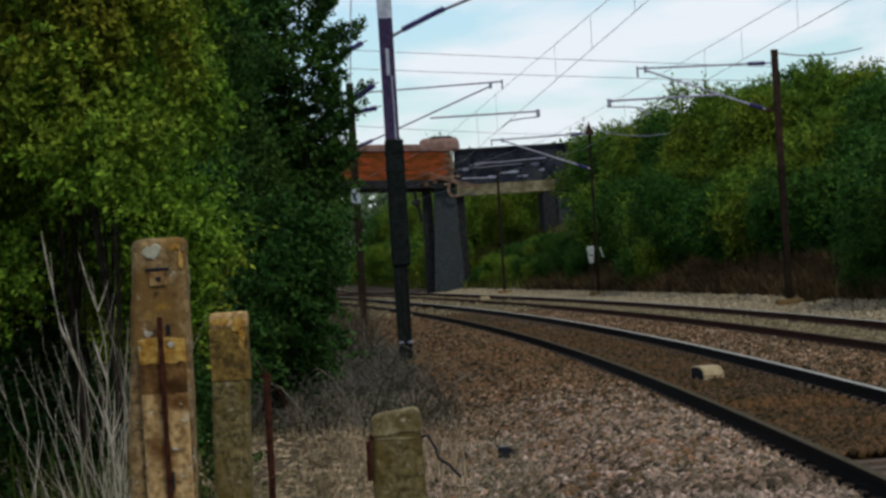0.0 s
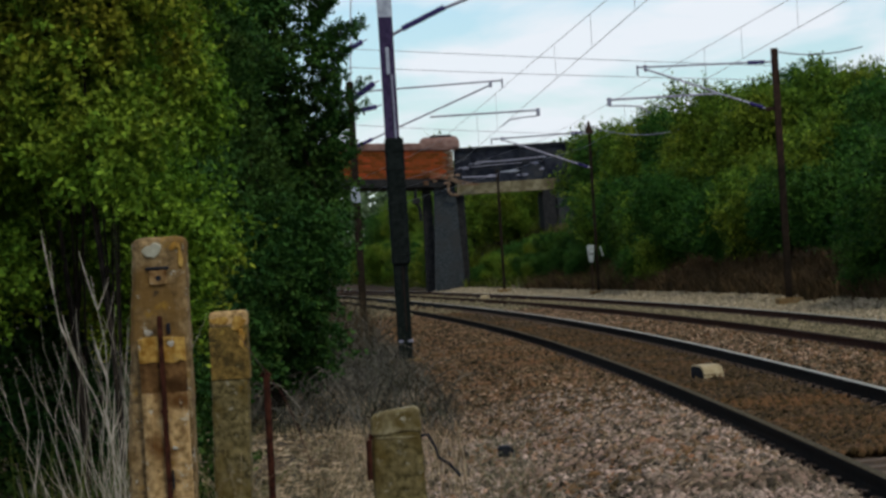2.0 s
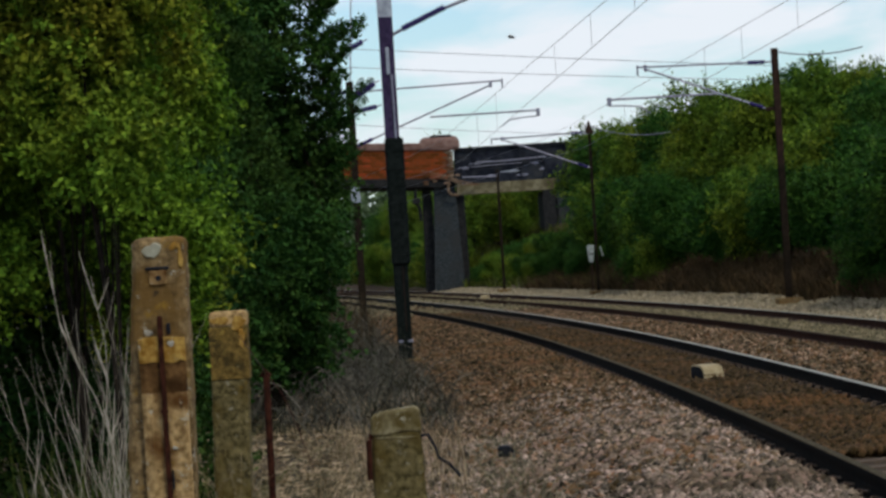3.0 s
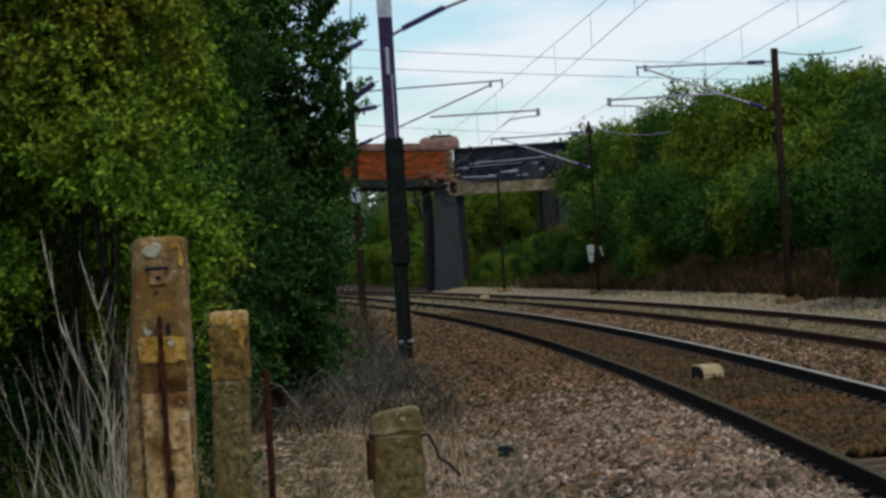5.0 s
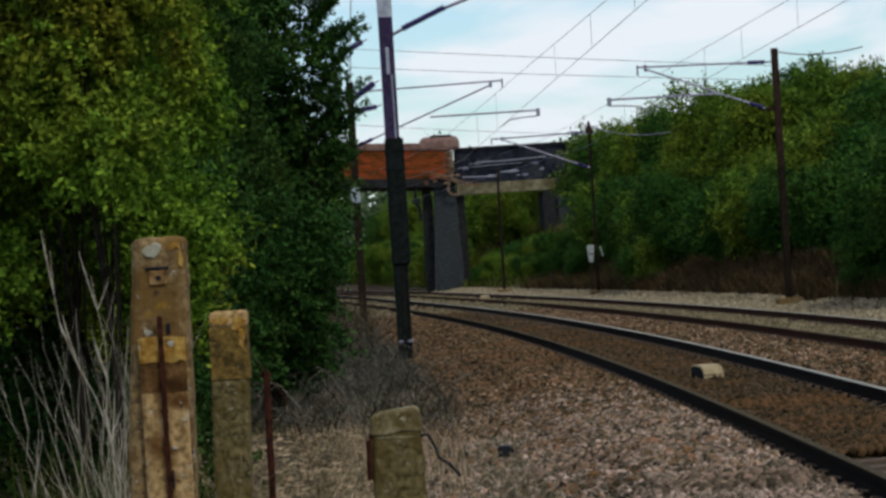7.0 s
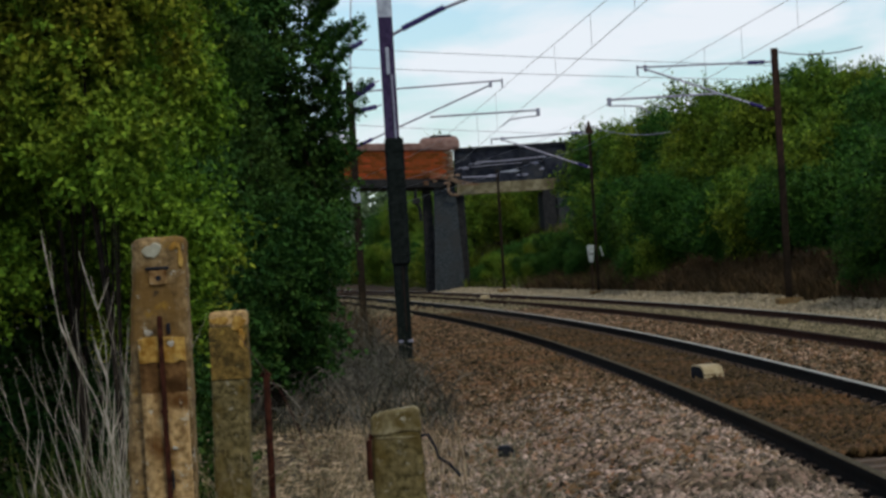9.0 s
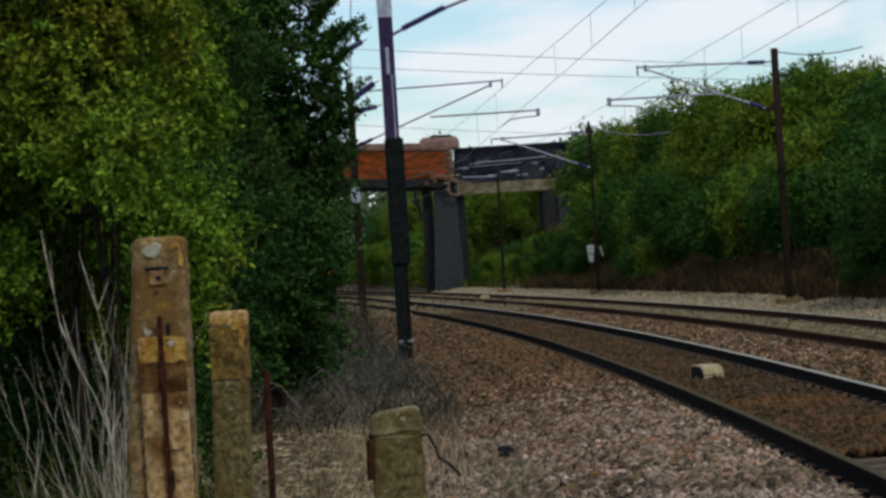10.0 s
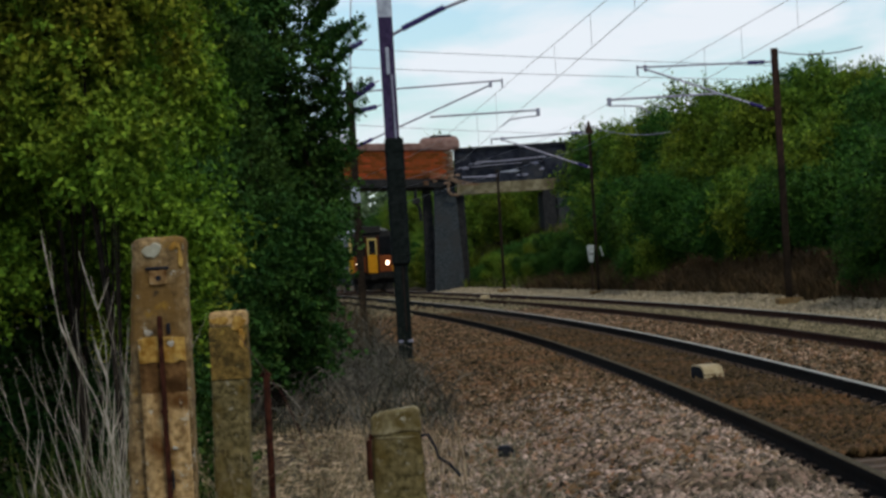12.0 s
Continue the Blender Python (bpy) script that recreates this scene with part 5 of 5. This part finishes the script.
# ---- lineside equipment ----
def build_boxes():
    t = thing("trackside_box", along(39.85, -0.02, -0.19) @ Matrix.Rotation(radians(30), 4, "Z") @ Matrix.Diagonal((0.95, 0.95, 1.1, 1)), "cream hooded trackside box between the rails", "trackside box")
    arc = [(-0.14, 0.0), (-0.145, 0.09), (-0.125, 0.15), (-0.085, 0.185), (-0.03, 0.20), (0.10, 0.205), (0.14, 0.19), (0.14, 0.0)]
    part("housing", bevelled(Soup().sweep(arc, [(Vector((x, 0, 0)), Vector((0, 1, 0)), Vector((0, 0, 1))) for x in (-0.15, 0.15)]), "housing", 0.008), M_YELLOWBOX, t)
    mouth = [(y * 0.88, q * 0.92) for y, q in arc]
    # the shade inside the hood's open end, put in as a black panel
    part("end_shade_panel", Soup().sweep(mouth, [(Vector((x, 0, 0)), Vector((0, 1, 0)), Vector((0, 0, 1))) for x in (-0.153, -0.14)]), M_BLACK, t, "black panel for the shade in the open end")
    part("seam", Soup().box(-0.149, 0.149, -0.1485, -0.138, 0.092, 0.10), M_CONC_STAIN, t, "dark brown seam")
    part("cable", Soup().tube([(0.17, -0.15, 0.05), (0.3, -0.18, 0.02), (0.42, -0.3, 0.01)], 0.013, 6), M_BLACK, t, "black cable")
    t = thing("trackside_box", along(131.5, SPACING + 0.25, -0.2), "small cream trackside box between the far rails", "trackside box")
    part("housing", bevelled(Soup().box(-0.17, 0.17, -0.15, 0.15, 0, 0.22), "housing", 0.03), M_YELLOWBOX, t)
    t = thing("lineside_cabinet", Matrix.Translation(on(122, 7.05, 0.05)), "small white lineside cabinet on a post", "cabinet")
    part("post", Soup().tube([(0, 0, -0.3), (0, 0, 1.1)], 0.03, 8), M_MAST_RUST, t)
    part("cabinet_body", bevelled(Soup().add([(-0.09, -0.1, 1.0), (0.07, -0.1, 1.0), (0.07, 0.1, 1.0), (-0.09, 0.1, 1.0), (-0.15, -0.1, 1.62), (0.12, -0.1, 1.62), (0.12, 0.1, 1.62), (-0.15, 0.1, 1.62)],
         [(3, 2, 1, 0), (4, 5, 6, 7), (0, 1, 5, 4), (1, 2, 6, 5), (2, 3, 7, 6), (3, 0, 4, 7)]), "cabinet", 0.03), M_WHITE, t)
    part("door_slot", bevelled(Soup().box(-0.06, 0.06, -0.112, -0.095, 1.28, 1.33), "slot", 0.005), M_MAST_RUST, t, "dark slot")
    part("side_pipe", Soup().tube([(0.42, 0, 1.2), (0.36, 0, 1.45), (0.34, 0, 1.55)], 0.03, 6), M_WHITE, t, "thin pale pipe")
    part("pipe_stay", Soup().tube([(0.0, 0, 1.1), (0.42, 0, 1.2)], 0.015, 6), M_MAST_RUST, t)
    t = thing("cable_joint", Matrix.Translation(on(30.2, -2.8, -0.32)), "black plastic cable joint lying on the ballast", "cable joint")
    part("casing", bevelled(Soup().box(-0.06, 0.05, -0.07, 0.07, 0.0, 0.1), "casing", 0.02, 3), M_BLACK, t)
    part("tail", Soup().tube([(0.05, 0, 0.07), (0.08, -0.02, 0.03), (0.075, -0.06, -0.01)], 0.016, 6), M_BLACK, t)


build_boxes()


# ---- train ----
def build_train():
    t = thing("passenger_train", along(200, SPACING), "electric passenger train with a yellow cab front and lit headlamps", "train")
    body = [(-1.36, 0.95), (1.36, 0.95), (1.41, 1.5), (1.41, 2.2), (1.33, 3.15), (1.08, 3.58), (0.5, 3.80), (-0.5, 3.80), (-1.08, 3.58), (-1.33, 3.15), (-1.41, 2.2), (-1.41, 1.5)]
    fr = lambda y0, y1: [(Vector((0, y, 0)), Vector((1, 0, 0)), Vector((0, 0, 1))) for y in (y0, y1)]
    part("coach_body", Soup().sweep([p for p in body], fr(0.28, 20)), M_LIVERY, t, "pale grey and purple coach body")
    roof = [(x * 1.004, z + 0.01) for x, z in body[4:10]]
    part("roof", Soup().sweep(roof, fr(0.2, 20.0)), M_ROOF, t, "dusty pale grey roof")
    # cab end
    for e in (-1, 1):
        a, b = sorted((e * 0.40, e * 1.12))
        part("lower_panel", bevelled(Soup().box(a, b, -0.02, 0.28, 1.18, 2.12), "panel", 0.03), M_TRAIN_ORANGE, t, "rusty orange lower cab panel")
        a, b = sorted((e * 1.12, e * 1.40))
        part("edge_panel", bevelled(Soup().box(a, b, -0.025, 0.28, 1.18, 2.12), "panel", 0.03), M_TRAIN_YELLOW, t, "yellow outer cab panel")
    for e in (-1, 1):
        v = Soup().add([(e * 1.24, -0.02, 2.12), (e * 1.40, -0.02, 2.12), (e * 1.31, 0.06, 3.22), (e * 1.17, 0.06, 3.22), (e * 1.24, 0.28, 2.12), (e * 1.40, 0.28, 2.12), (e * 1.31, 0.28, 3.22), (e * 1.17, 0.28, 3.22)],
                       [(0, 1, 2, 3), (4, 7, 6, 5), (0, 4, 5, 1), (1, 5, 6, 2), (2, 6, 7, 3), (3, 7, 4, 0)])
        part("corner_pillar", v, M_TRAIN_PALE, t, "pale yellow corner pillar")
        w0, w1 = sorted((e * 0.40, e * 1.24))
        part("windscreen", bevelled(Soup().box(w0, w1, 0.03, 0.26, 2.12, 3.22), "glass", 0.03), M_GLASS_DARK, t, "dark windscreen")
        lamp = part("headlamp", Soup().tube([(e * 0.86, -0.075, 1.68), (e * 0.86, 0.05, 1.68)], 0.17, 16), M_DARK, t, "round headlamp housing")
        part("lens", Soup().tube([(e * 0.86, -0.095, 1.68), (e * 0.86, -0.07, 1.68)], 0.12, 16), M_LAMP, lamp, "glowing warm white lens")
        fm0, fm1 = sorted((e * 0.28, e * 0.41))
        part("gangway_frame", bevelled(Soup().box(fm0, fm1, -0.14, 0.2, 1.12, 3.3), "frame", 0.03), M_TRAIN_BROWN, t, "brown black gangway frame")
        part("buffer", Soup().tube([(e * 0.87, -0.45, 0.95), (e * 0.87, -0.4, 0.95), (e * 0.87, -0.38, 0.95), (e * 0.87, 0.3, 0.95)], [0.2, 0.2, 0.09, 0.09], 12), M_DARK, t)
    door = part("gangway_door", bevelled(Soup().box(-0.275, 0.275, -0.1, 0.2, 1.12, 2.2), "door", 0.02), M_TRAIN_YELLOW, t, "yellow gangway door")
    ring = Soup().box(-0.275, -0.2, -0.1, 0.1, 2.2, 3.15).box(0.2, 0.275, -0.1, 0.1, 2.2, 3.15).box(-0.2, 0.2, -0.1, 0.1, 3.05, 3.15)
    part("window_frame", ring, M_TRAIN_PALE, door, "pale yellow window surround")
    part("window_pane", Soup().box(-0.2, 0.2, -0.05, 0.05, 2.2, 3.05), M_GLASS_DARK, door, "dark door window")
    part("front_cowl", bevelled(Soup().box(-1.3, 1.3, 0.05, 0.3, 3.22, 3.60, 0.14), "cowl", 0.05), M_DARK, t, "dark cab roof edge")
    part("roof_dome", bevelled(Soup().box(-0.62, 0.62, -0.02, 0.5, 3.45, 3.88, 0.08), "dome", 0.06, 3), M_DARK, t, "dark raised dome over the door")
    part("skirt", bevelled(Soup().box(-1.35, 1.35, 0.0, 0.3, 0.78, 1.18), "skirt", 0.03), M_DARK, t, "black buffer beam")
    part("coupler", bevelled(Soup().box(-0.2, 0.2, -0.55, 0.2, 0.7, 1.05), "coupler", 0.04), M_DARK, t)
    part("underframe", bevelled(Soup().box(-1.2, 1.2, 0.3, 19.8, 0.45, 0.96), "underframe", 0.04), M_DARK, t, "dark underframe")
    part("snow_plough", bevelled(Soup().box(-1.15, 1.15, 0.25, 0.35, 0.12, 0.5), "plough", 0.02), M_DARK, t)
    for yb in (2.3, 4.9, 15.1, 17.7):
        ax = part("wheelset", Soup().tube([(-0.75, yb, 0.42), (0.75, yb, 0.42)], 0.08, 8), M_DARK, t)
        for e in (-1, 1):
            part("wheel", Soup().tube([(e * 0.68, yb, 0.42), (e * 0.82, yb, 0.42)], 0.42, 18), M_DARK, ax)
    for k in range(7):
        for e in (-1, 1):
            x0, x1 = sorted((e * 1.36, e * 1.415))
            part("side_window", bevelled(Soup().box(x0, x1, 2.4 + 2.5 * k, 3.9 + 2.5 * k, 2.0, 2.75), "pane", 0.01), M_GLASS_DARK, t, "dark tinted window")
    return t


train = build_train()


def build_insect():
    t = thing("flying_insect", pose(0.5, 4.6, 2.3), "small dark flying insect", "insect")
    part("body", Soup().tube([(-0.0055, 0, 0), (-0.003, 0, 0.0002), (0, 0, 0.0004), (0.003, 0, 0)], [0.0006, 0.0019, 0.0021, 0.0013], 8), M_BLACK, t)
    part("head", Soup().tube([(0.003, 0, 0), (0.0042, 0, 0), (0.0056, 0, -0.0003)], [0.0011, 0.0014, 0.0005], 8), M_BLACK, t)
    for e in (-1, 1):
        part("wing", Soup().tube([(0.001, e * 0.001, 0.0018), (-0.0015, e * 0.004, 0.0026), (-0.004, e * 0.007, 0.003)], [0.0004, 0.0008, 0.0003], 5), M_STALK, t, "thin pale wing")
    return t


insect = build_insect()


def motions():
    rows = [(i / 10, along(200 + 30.8 * (12 - i / 10), SPACING)) for i in range(121)]
    walk(train, rows)
    flight = ((0, 0.5, 4.6, 2.3), (2.0, 0.4, 4.7, 2.3), (2.7, 0.2, 4.9, 2.15), (2.9, 0.13, 5.0, 1.96), (3.0, 0.12, 5.0, 1.805), (3.1, 0.15, 5.0, 1.97), (3.3, 0.3, 5.0, 2.2), (12, 1.5, 6.0, 2.8))
    walk(insect, [(tt, pose(x, y, z, 0, 8, -15)) for tt, x, y, z in flight])
    for k, b in enumerate(BRANCHES):
        b0 = b.matrix_basis.copy()
        walk(b, [(0.4 * i, b0 @ pose(0, 0, 0, 0.6 * math.sin(1.1 * i + k), 1.6 * math.sin(0.9 * i + 2 * k) + 0.5 * math.sin(2.3 * i), 0)) for i in range(31)])


motions()
